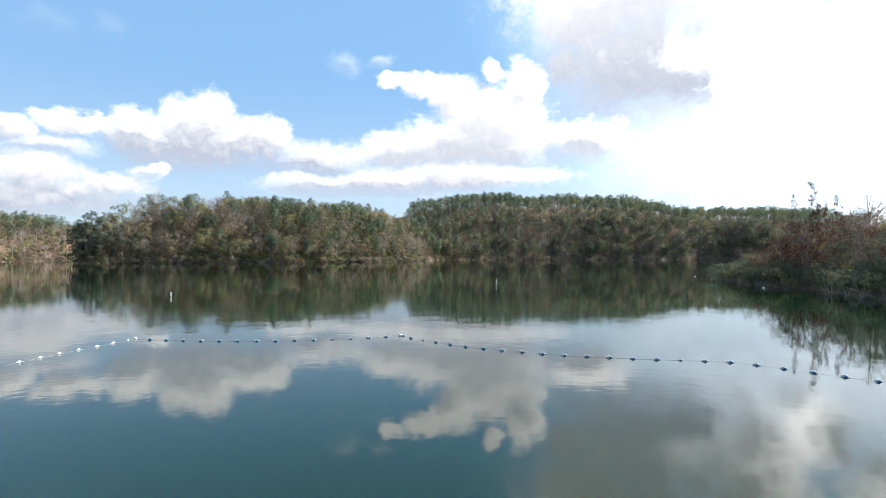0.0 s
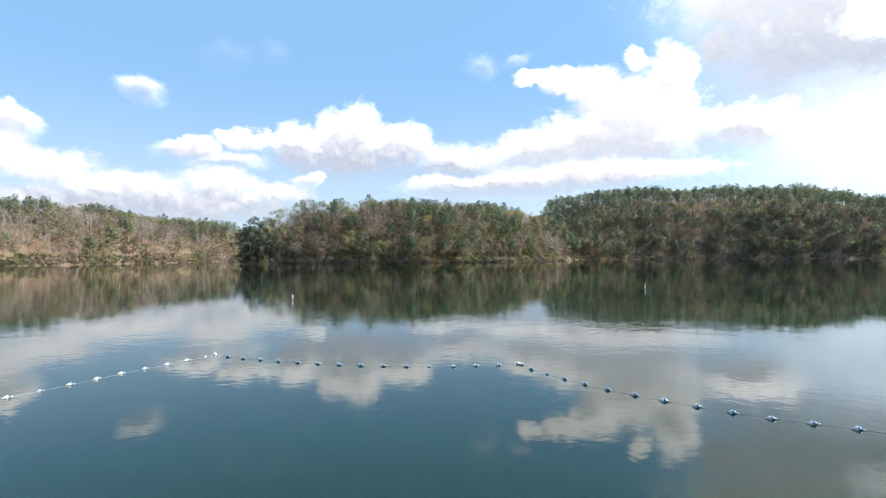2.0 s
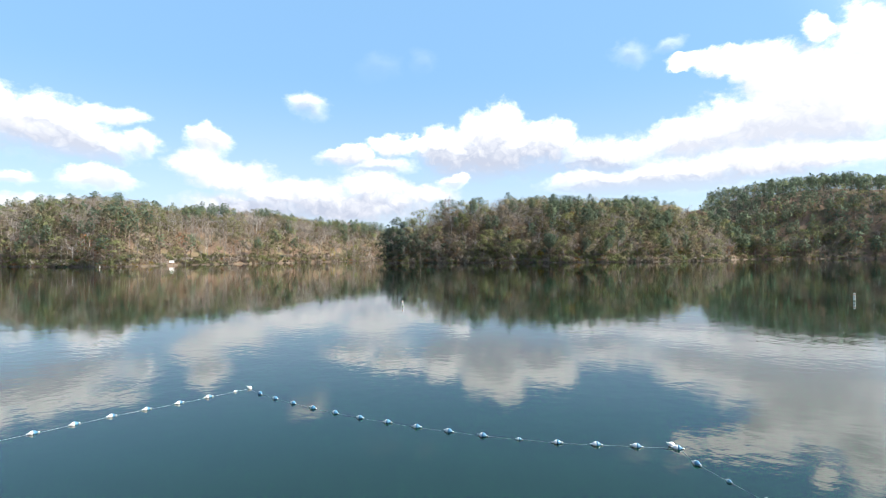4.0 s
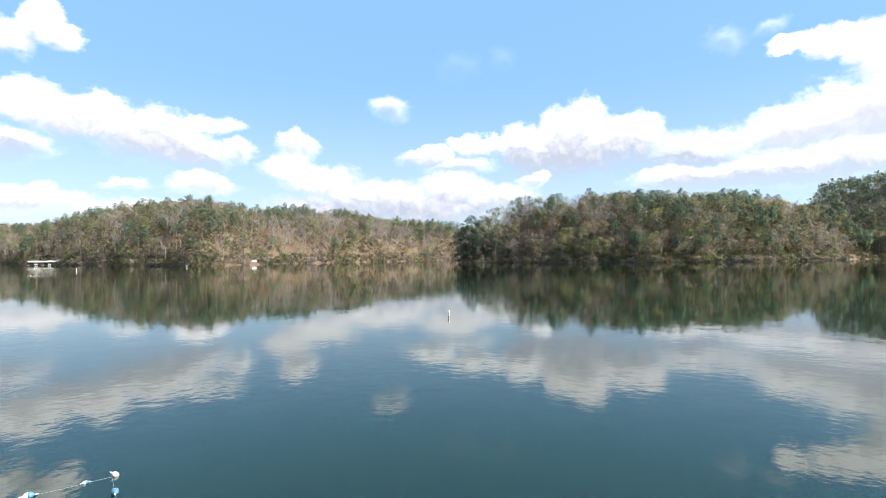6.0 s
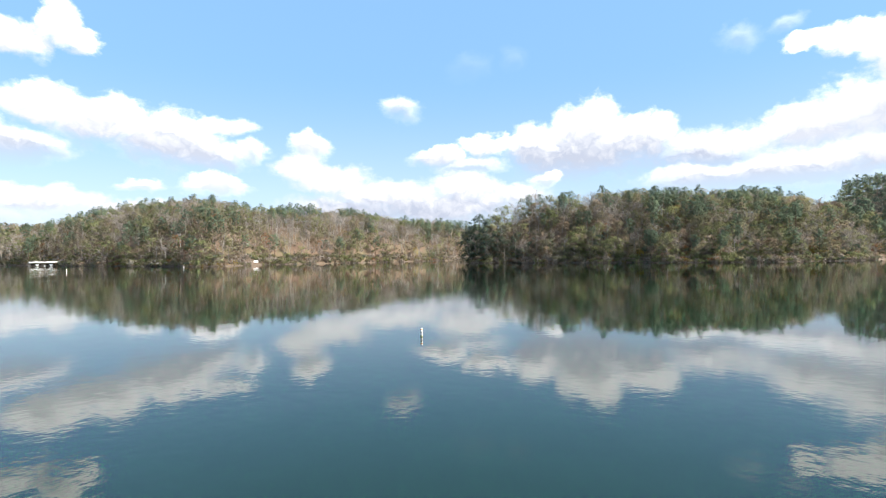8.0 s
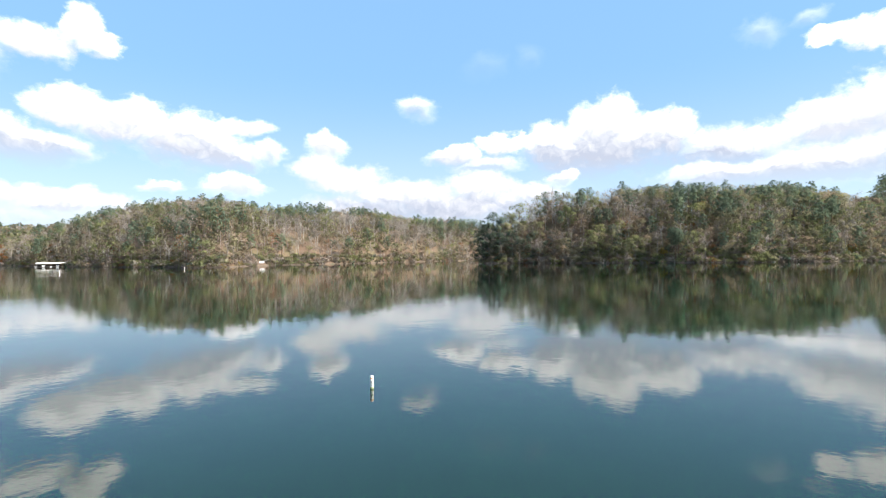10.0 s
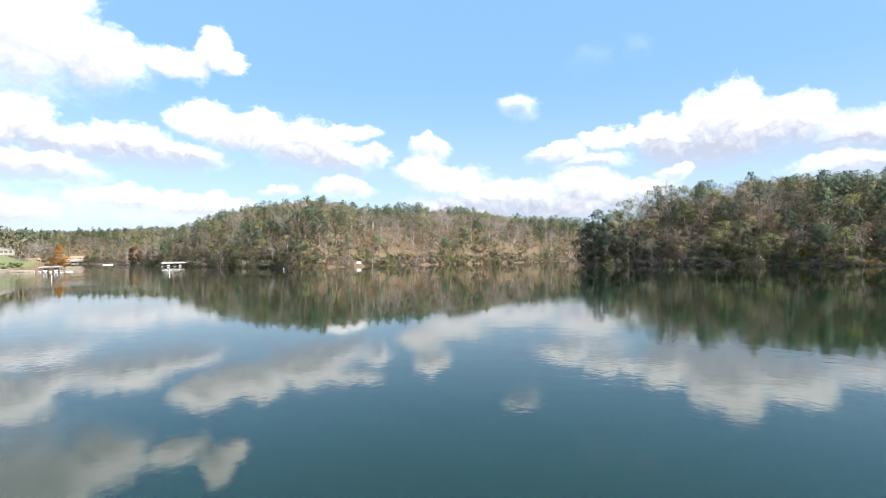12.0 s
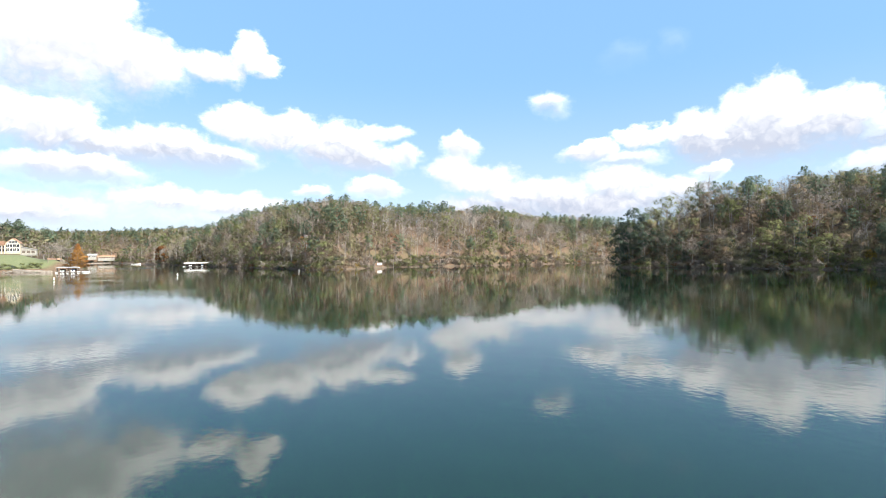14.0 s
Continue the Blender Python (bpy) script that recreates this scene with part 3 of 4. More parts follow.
def tree_thing(name, shape, label, group=""):
    """A tree as a thing of its own: trunk with limbs, and crown."""
    v, f, m, o = shape
    root = new(name)
    for part_name, chosen in (("trunk", m < 3), ("crown", m >= 3)):
        if not chosen.any():
            continue
        used, back = np.unique(f[chosen], return_inverse=True)
        slots, index = np.unique(m[chosen], return_inverse=True)
        me = mesh_object(part_name, v[used], back.reshape(-1, 3), [TREE_MATS[k] for k in slots], index, mass=o[used])
        new(part_name, me).parent = root
    return tagged(root, label, "tree", group)


def stand(tree, x, y, h, a, fat=1.0, z=None):
    return pose(x, y, height_at(x, y) if z is None else z, 0, 0, a) @ Matrix.Diagonal((h * fat, h * fat, h, 1))


def lattice(x0, x1, y0, y1, step, seed):
    r = np.random.default_rng(seed)
    a, b = np.meshgrid(np.arange(x0, x1, step), np.arange(y0, y1, step))
    p = np.stack([a.ravel(), b.ravel()], 1)
    return p + r.uniform(-0.45, 0.45, p.shape) * step


def clear_of_house(p):
    x, y = p[:, 0], p[:, 1]
    lawn = ((x + 474) / 44) ** 2 + ((y - 44) / 40) ** 2 < 1
    home = (abs(x + 512) < 22) & (abs(y - 34) < 26)
    dock = (abs(x + 540) < 16) & (y < 172) & (y > 150)
    return ~(lawn | home | dock)


def spots(box, step, near, reach, seed, keep=None):
    p = lattice(*box, step, seed)
    d = shore_distance(p[:, 0], p[:, 1])
    p = p[(d > near) & (d < reach) & clear_of_house(p)]
    return p if keep is None else p[keep(p[:, 0], p[:, 1])]


def woods(name, p, family, seed, label, category="woods"):
    v, f, m, o, tone = scatter(p, family, seed)
    return tagged(new(name, mesh_object(name, v, f, TREE_MATS, m, mass=o, tone=tone)), label, category, kind="stuff")


def front_trees(p, family, seed, group, grow=lambda x, y: 1.0):
    """The trees nearest the water, each one a thing."""
    r = np.random.default_rng(seed)
    made = {}
    for x, y in p:
        k = pick(r, family, x, y)
        _, shape, lo, hi, label = family[k]
        h, a, fat = r.uniform(lo, hi) * 0.88 * grow(x, y), r.uniform(0, 360), r.uniform(0.95, 1.3)
        if k not in made:
            made[k] = tree_thing("tree", shape, label, group)
            made[k].matrix_basis = stand(made[k], x, y, h, a, fat)
            made[k]["size"] = 1.0
        else:
            ob = copy_thing(made[k], Matrix())
            ob.matrix_basis = stand(ob, x, y, h, a, fat)


near = kinds(1080, 0.0225, bare=4.2, dark=0.3, pines=1.0, dry=1.25, pale=3.6)
mid = kinds(500, 0.031, dark=0.2, pines=1.5, dry=1.2, pale=1.6)
far = kinds(90, 0.066, pines=0.8, bare=1.4, pale=0.15)
# Hill across the lake: shade is put in as a darker tree mix.
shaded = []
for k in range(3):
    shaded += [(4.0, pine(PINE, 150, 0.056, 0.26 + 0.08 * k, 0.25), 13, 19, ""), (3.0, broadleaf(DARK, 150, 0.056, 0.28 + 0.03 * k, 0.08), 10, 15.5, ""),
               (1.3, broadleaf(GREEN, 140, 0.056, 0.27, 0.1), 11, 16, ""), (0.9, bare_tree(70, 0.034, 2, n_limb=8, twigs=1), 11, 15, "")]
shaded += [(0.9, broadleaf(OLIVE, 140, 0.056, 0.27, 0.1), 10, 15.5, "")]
lit = kinds(240, 0.040, bare=3.0, pines=0.95, clear=0.45, pale=1.3)
headland = lambda x, y: (y < 560 - (x < -150) * 60) & (x > -258) & (x < 8)
hill_c = lambda x, y: x < -330

p = spots((-262, 10, 330, 580), 6.4, 1.2, 100, 11, headland)
d = shore_distance(p[:, 0], p[:, 1])
front = (d < 9) & (p[:, 1] < 500)
tip_rise = lambda x, y: 1.0 + 0.42 * min(1.0, max(0.0, (-196 - x) / 28))  # taller towards the tip
front_trees(p[front], near, 21, "trees along the headland shore", tip_rise)
second = (d >= 9) & (d < 12) & (p[:, 1] < 440)
front_trees(p[second], mid, 22, "trees behind the headland shore", tip_rise)
front = front | second
woods("woods", p[~front], mid, 11, "mixed autumn woods of pine and bare hardwoods on a headland")
for x, y, h in ((-239, 348, 20), (-236, 352, 23), (-232, 350, 20), (-241, 354, 24), (-226, 353, 19), (-242, 361, 25), (-237, 358, 26), (-231, 357, 24), (-243, 369, 25)):
    tip = tree_thing("tree", broadleaf(DARK, 900, 0.03, 0.26, 0.03), "dark evergreen tree leaning over the headland's tip", "evergreens on the headland tip")
    tip.matrix_basis = stand(tip, x, y, h, x * 31 % 360, 1.1)
for k, (x, y, h) in enumerate(((-229, 366, 22), (-222, 360, 21), (-217, 366, 22), (-224, 372, 22), (-211, 365, 20), (-234, 372, 23), (-229, 359, 20), (-216, 359, 19))):
    leaf, words = ((GREEN, "late green tree on the headland's steep tip"), (DARK, "dark evergreen tree on the headland's steep tip"), (OLIVE, "olive-brown tree on the headland's steep tip"))[k % 3]
    slope = tree_thing("tree", broadleaf(leaf, 900, 0.026, 0.27, 0.08), words, "trees on the headland tip")
    slope.matrix_basis = stand(slope, x, y, h, x * 31 % 360, 1.05)
woods("woods", spots((-40, 480, 545, 800), 7.4, 1.5, 150, 12, lambda x, y: y > 540), shaded, 12, "woods of mostly dark evergreens, imitating shade on the hill across the lake")
p = spots((-700, -320, 150, 620), 7.3, 1.5, 135, 13, hill_c)
d = shore_distance(p[:, 0], p[:, 1])
front = (d < 7.5) & (p[:, 1] < 400) & (p[:, 0] > -560)
front_trees(p[front], kinds(340, 0.040, bare=3.4, pines=0.8, clear=0.45, pale=2.4), 23, "trees along the sunlit shore")
woods("woods", p[~front], lit, 13, "sunlit mixed woods of pine, oak and bare hardwoods")
woods("woods", spots((-1300, -700, -60, 420), 12.8, 1.5, 200, 14), far, 14, "far mixed woods behind the inlet")
woods("woods", spots((-1130, -945, 40, 230), 8.0, 2.0, 150, 16, lambda x, y: (x < -952) | (y < 84) | (y > 134)), far, 16, "far woods at the head of the inlet")
woods("woods", spots((-740, -440, -90, 75), 9.0, 1.5, 200, 15, lambda x, y: x < -455), far, 15, "mixed woods behind the lake house")
# brushwood along the banks
brush, brush_far = shrubs(150, 0.12), shrubs(90, 0.15)
low_trees = [(w, broadleaf(leaf, 170, 0.075, 0.36, 0.04), 5.0, 9.5, "") for w, leaf in ((2.0, OLIVE), (1.4, GREEN), (1.6, BROWN), (0.3, RUST), (1.0, DARK))] + [(1.6, bare_tree(80, 0.04), 6, 11, "")]
woods("saplings", spots((-262, 10, 330, 520), 5.4, 2.0, 46, 36, headland), low_trees, 36, "understorey saplings among the headland trees", "saplings")
# only green and dark saplings here, to carry on the imitated shade
woods("saplings", spots((-40, 480, 540, 690), 7.0, 2.0, 45, 37, lambda x, y: y > 530), [k for k in low_trees if k[1][2].max() in (GREEN, DARK)], 37, "green and dark understorey saplings, chosen to make the hill look shaded", "saplings")
woods("saplings", spots((-700, -320, 150, 500), 10.0, 3.0, 45, 38, hill_c), low_trees, 38, "understorey saplings on the sunlit slope", "saplings")
woods("undergrowth", spots((-262, 10, 330, 520), 2.6, -0.6, 9, 31, headland), brush, 31, "tangled shrubs and saplings on the headland bank", "undergrowth")
edge = [(w, s, 1.4, 3.2, "") for w, s, _, _, _ in brush_far]
woods("undergrowth", spots((-262, 10, 330, 520), 1.9, -1.3, 1.6, 35, headland), edge, 35, "low brush hanging over the water's edge", "undergrowth")
woods("undergrowth", spots((-40, 480, 530, 640), 2.8, -1.3, 2.2, 40, lambda x, y: y > 525), edge, 40, "dark brush at the foot of the shaded hill", "undergrowth")
woods("undergrowth", spots((-560, -320, 150, 560), 2.4, -1.2, 1.4, 39, lambda x, y: hill_c(x, y) & ~((x > -364) & (x < -350) & (y > 247) & (y < 257))), edge, 39, "low grass and brush at the water's edge", "undergrowth")
woods("undergrowth", spots((-40, 480, 540, 660), 4.2, -0.6, 16, 32, lambda x, y: y > 530), brush_far, 32, "shaded shrubs along the far bank", "undergrowth")
woods("undergrowth", spots((-700, -320, 150, 640), 2.8, -0.5, 8, 33, lambda x, y: hill_c(x, y) & ~((x > -364) & (x < -352) & (y > 248) & (y < 257))), brush_far, 33, "low shrubs and grass along the sunlit bank", "undergrowth")
woods("undergrowth", spots((-960, -700, 60, 180), 6.0, -0.4, 12, 34), brush_far, 34, "shrubs along the inlet's bank", "undergrowth")

# ---- building blocks for things ----
m_white = plain_material("white_plastic", (0.62, 0.62, 0.60), (0.78, 0.78, 0.76), 8.0, 0.35, 0.0, 0.05)
m_blue = plain_material("faded_blue_plastic", (0.04, 0.14, 0.24), (0.09, 0.22, 0.33), 8.0, 0.35, 0.0, 0.05)
m_rope = plain_material("pale_blue_rope", (0.20, 0.26, 0.30), (0.32, 0.38, 0.42), 30.0, 0.8, 0.0, 0.4)
m_orange = plain_material("faded_orange_band", (0.55, 0.20, 0.05), (0.65, 0.30, 0.10), 10.0, 0.5)
m_black = plain_material("black_mark", (0.02, 0.02, 0.02), (0.05, 0.05, 0.05), 10.0, 0.5)
m_algae = plain_material("algae_stain", (0.16, 0.20, 0.10), (0.30, 0.33, 0.20), 12.0, 0.7)
m_paint = plain_material("white_painted_metal", (0.60, 0.60, 0.58), (0.80, 0.80, 0.78), 3.0, 0.45)
m_deck = plain_material("grey_deck_boards", (0.24, 0.21, 0.18), (0.42, 0.38, 0.33), 4.0, 0.8)
m_post = plain_material("dark_timber", (0.06, 0.05, 0.04), (0.14, 0.11, 0.09), 4.0, 0.8)
m_cream = plain_material("cream_siding", (0.41, 0.34, 0.24), (0.53, 0.455, 0.33), 2.0, 0.7)
m_pale_wall = plain_material("pale_siding", (0.2, 0.195, 0.175), (0.31, 0.3, 0.27), 2.0, 0.7)
m_shingle = plain_material("tan_shingles", (0.26, 0.15, 0.09), (0.40, 0.25, 0.16), 3.0, 0.85)
m_grey_roof = plain_material("grey_metal_roof", (0.22, 0.22, 0.22), (0.36, 0.36, 0.35), 2.0, 0.5)
m_stone = plain_material("pale_rock", (0.13, 0.115, 0.095), (0.28, 0.25, 0.21), 2.0, 0.9, 0.0, 0.6)
m_log = plain_material("weathered_wood", (0.24, 0.20, 0.16), (0.46, 0.41, 0.35), 4.0, 0.85)
m_cloth = plain_material("blue_boat_cover", (0.05, 0.09, 0.16), (0.09, 0.14, 0.24), 4.0, 0.8)
m_glass, n = material("window_glass")
finish(n, surface(n, rgb(0.02, 0.025, 0.03), 0.05))


def part(name, bm, mat, parent=None, label=""):
    """Link a bmesh as one mesh object under a thing or a part."""
    me = bpy.data.meshes.new(name)
    bm.to_mesh(me)
    bm.free()
    me.materials.append(mat)
    ob = new(name, me)
    ob.parent = parent
    return tagged(ob, label) if label else ob


def box(x0, x1, y0, y1, z0, z1, edge=0.0):
    bm = bmesh.new()
    bmesh.ops.create_cube(bm, size=1.0)
    bmesh.ops.scale(bm, vec=(x1 - x0, y1 - y0, z1 - z0), verts=bm.verts)
    bmesh.ops.translate(bm, vec=((x0 + x1) / 2, (y0 + y1) / 2, (z0 + z1) / 2), verts=bm.verts)
    if edge:
        bmesh.ops.bevel(bm, geom=bm.edges[:], offset=edge, segments=1, affect="EDGES")
    return bm


def lathe(profile, sides=12, axis="z"):
    """A turned body from (radius, height) pairs."""
    bm = bmesh.new()
    rings = []
    for r, h in profile:
        ring = []
        for i in range(sides):
            a = 2 * math.pi * i / sides
            c, s = r * math.cos(a), r * math.sin(a)
            ring.append(bm.verts.new((c, s, h) if axis == "z" else (h, c, s)))
        rings.append(ring)
    for lo, hi in zip(rings, rings[1:]):
        for i in range(sides):
            j = (i + 1) % sides
            f = bm.faces.new((lo[i], lo[j], hi[j], hi[i]))
            f.smooth = True
    bm.faces.new(rings[0][::-1]), bm.faces.new(rings[-1])
    bmesh.ops.recalc_face_normals(bm, faces=bm.faces)
    return bm


def tube(points, radius, sides=6, end=None):
    """A round bar along points, narrowing to end."""
    bm = bmesh.new()
    pts = [Vector(p) for p in points]
    rings = []
    for i, p in enumerate(pts):
        w = (pts[min(i + 1, len(pts) - 1)] - pts[max(i - 1, 0)]).normalized()
        u = w.orthogonal().normalized()
        v = w.cross(u)
        r = radius + ((radius if end is None else end) - radius) * i / (len(pts) - 1)
        rings.append([bm.verts.new(p + (u * math.cos(2 * math.pi * k / sides) + v * math.sin(2 * math.pi * k / sides)) * r) for k in range(sides)])
    for lo, hi in zip(rings, rings[1:]):
        for i in range(sides):
            j = (i + 1) % sides
            bm.faces.new((lo[i], lo[j], hi[j], hi[i]))
    bm.faces.new(rings[0][::-1]), bm.faces.new(rings[-1])
    bmesh.ops.recalc_face_normals(bm, faces=bm.faces)
    return bm


def prism(outline, y0, y1):
    """An outline in x and z, carried from y0 to y1."""
    bm = bmesh.new()
    a = [bm.verts.new((x, y0, z)) for x, z in outline]
    b = [bm.verts.new((x, y1, z)) for x, z in outline]
    bm.faces.new(a[::-1]), bm.faces.new(b)
    for i in range(len(a)):
        j = (i + 1) % len(a)
        bm.faces.new((a[i], a[j], b[j], b[i]))
    bmesh.ops.recalc_face_normals(bm, faces=bm.faces)
    return bm


# ---- swimming line ----
def along(points, step, left=0.0):
    out = []
    for (ax, ay), (bx, by) in zip(points, points[1:]):
        run, turn = math.hypot(bx - ax, by - ay), math.degrees(math.atan2(by - ay, bx - ax))
        s = left
        while s < run:
            out.append((ax + (bx - ax) * s / run, ay + (by - ay) * s / run, turn))
            s += step
        left = s - run
    return out


swim_line = tagged(new("swim_line"), "floating swim-area rope with white and blue floats", "buoy line")
LEFT_ARM = [(-22.6, 39.15), (-23.2, 36.1), (-23.9, 33.5), (-24.3, 30.8), (-24.9, 28.0), (-26.4, 23.5)]
MID_ARM = [(-22.6, 39.15), (-21.1, 38.7), (-19.7, 38.45), (-17.0, 38.15), (-14.5, 38.1), (-11.8, 38.25), (-9.3, 38.6), (-6.7, 39.2), (-3.0, 40.65)]
RIGHT_ARM = [(-3.0, 40.65), (-2.4, 39.5), (-0.66, 37.7), (1.3, 35.95), (3.6, 34.55), (7.0, 32.85), (12.0, 31.6), (16.0, 30.9), (17.1, 30.45), (20.6, 26.85), (24.0, 23.0)]
for arm in (LEFT_ARM, MID_ARM, RIGHT_ARM):
    rope = [(x, y, 0.003 + 0.005 * math.sin(i * 1.7)) for i, (x, y, _) in enumerate(along(arm, 0.4))]
    part("rope", tube(rope, 0.0045, 5), m_rope, swim_line)
FLOAT = [(0.012, -0.34), (0.03, -0.30), (0.022, -0.24), (0.04, -0.20), (0.105, -0.145), (0.14, -0.07), (0.148, 0.0)]
body = part("float", lathe(FLOAT + [(r, -h) for r, h in FLOAT[-2::-1]], 12, "x"), m_white, swim_line)
half = part("blue_half", lathe([(0.152, 0.0), (0.146, 0.07), (0.111, 0.145), (0.046, 0.20), (0.03, 0.24)], 12, "x"), m_blue, body, "blue plastic half of the float")
floats = []
for arm, small, blue_first in ((LEFT_ARM, (0, 7), 180), (MID_ARM, (10,), 0), (RIGHT_ARM, (1, 14), 0)):
    floats += [(x, y, a + blue_first, 0.42 if i in small else random.uniform(0.6, 0.67)) for i, (x, y, a) in enumerate(along(arm, 1.335)[1:] if arm is not LEFT_ARM else along(arm, 1.335, 0.68))]
for i, (x, y, a, s) in enumerate(floats):
    m = pose(x, y, 0.055 * s, random.uniform(0, 360), random.uniform(-4, 4), a + random.uniform(-8, 8)) @ Matrix.Scale(s, 4)
    if i == 0:
        body.matrix_basis = m
        continue
    ob = body.copy()
    scene.collection.objects.link(ob)
    ob.matrix_basis = m
    ob2 = half.copy()
    scene.collection.objects.link(ob2)
    ob2.parent = ob
ob = body.copy()
scene.collection.objects.link(ob)
ob.matrix_basis = pose(-3.25, 40.8, 0.05, 20, 25, 30) @ Matrix.Scale(0.62, 4)
ob = body.copy()
scene.collection.objects.link(ob)
ob.matrix_basis = pose(-22.62, 39.25, 0.04, 20, 35, 60) @ Matrix.Scale(0.55, 4)


# ---- marker buoys ----
def marker_buoy(x, y, tall, lean=0.0, turn=0.0, r=0.115, label="white cylindrical marker buoy with an orange band on the water"):
    root = tagged(new("marker_buoy"), label, "buoy", "marker buoys on the lake")
    part("tube", lathe([(r * 0.9, -0.5), (r, -0.45), (r, tall - 0.03), (r * 0.93, tall), (r * 0.5, tall + 0.012)], 20), m_white, root)
    part("band", lathe([(r + 0.003, tall * 0.80), (r + 0.004, tall * 0.81), (r + 0.004, tall * 0.87), (r + 0.003, tall * 0.88)], 20), m_orange, root, "faded orange band")
    part("waterline_stain", lathe([(r + 0.003, -0.1), (r + 0.003, 0.05), (r + 0.002, 0.11)], 20), m_algae, root, "green algae stain")
    for k, (a, z, h) in enumerate(((-0.5, 0.55, 0.16), (-0.2, 0.40, 0.05), (-0.35, 0.30, 0.05), (0.3, 0.45, 0.12))):
        bm = box(-0.004, 0.004, -0.03, 0.03, -h * tall / 2, h * tall / 2)
        bmesh.ops.transform(bm, matrix=pose(0, 0, 0, 0, 0, math.degrees(a)) @ Matrix.Translation((r + 0.001, 0, z * tall)), verts=bm.verts)
        part("lettering_bar", bm, m_black, root)
    root.matrix_basis = pose(x, y, 0, lean, lean * 0.6, turn)
    return root


marker_buoy(-39.7, 77.7, 0.68, 1.5, -30, 0.098)
marker_buoy(11.0, 109.7, 1.05, -1.0, -90)
marker_buoy(-317.3, 183.1, 1.35, 1.0, -60, 0.2, "tall white marker buoy off the wooded shore")
marker_buoy(-302.5, 122.8, 1.4, -1.0, -50, 0.2, "tall white marker buoy in the mouth of the inlet")
marker_buoy(-297.5, 78.5, 1.35, 1.0, -40, 0.2, "tall white marker buoy off the lawn shore")


def ball_buoy(x, y, r):
    root = tagged(new("ball_buoy"), "small white round mooring buoy beside the bushes", "buoy")
    part("ball", lathe([(r * math.cos(a), r * math.sin(a)) for a in np.linspace(-1.5, 1.5, 9)], 14), m_white, root)
    part("ring", lathe([(0.05, r * 0.98), (0.06, r + 0.05), (0.03, r + 0.1)], 8), m_black, root)
    root.matrix_basis = pose(x, y, r * 0.45)


ball_buoy(59.0, 98.0, 0.2)
ball_buoy(70.0, 148.0, 0.22)


# ---- boathouses ----
def boat(name, label, parent_pose, length=6.0, cover=False):
    root = tagged(new(name), label, "boat")
    bm = bmesh.new()
    rings = []
    for s in np.linspace(0, 1, 9):
        w = 1.05 * (1 - max(0, (s - 0.45) / 0.55) ** 2.2) + 0.03
        top = 0.75 + 0.35 * s * s
        rings.append([bm.verts.new((length * (s - 0.5), y * w, z)) for y, z in ((-1, top), (-0.82, 0.1), (0, -0.25), (0.82, 0.1), (1, top))])
    for lo, hi in zip(rings, rings[1:]):
        for i in range(4):
            bm.faces.new((lo[i], lo[i + 1], hi[i + 1], hi[i]))
        bm.faces.new((lo[4], lo[0], hi[0], hi[4]))
    bm.faces.new(rings[0]), bm.faces.new(rings[-1][::-1])
    bmesh.ops.recalc_face_normals(bm, faces=bm.faces)
    part("hull", bm, m_paint, root)
    part("windscreen", prism([(0.2, 0.9), (0.9, 0.9), (0.45, 1.5), (0.35, 1.5)], -0.8, 0.8), m_glass, root, "dark raked windscreen")
    if cover:
        part("cover", prism([(-length * 0.45, 0.8), (0.1, 0.95), (0.2, 1.5), (-length * 0.42, 1.1)], -0.95, 0.95), m_cloth, root, "dark blue boat cover")
    part("outboard", box(-length * 0.5 - 0.5, -length * 0.5 - 0.02, -0.2, 0.2, 0.2, 1.2, 0.08), m_black, root, "black outboard motor")
    root.matrix_basis = parent_pose
    return root


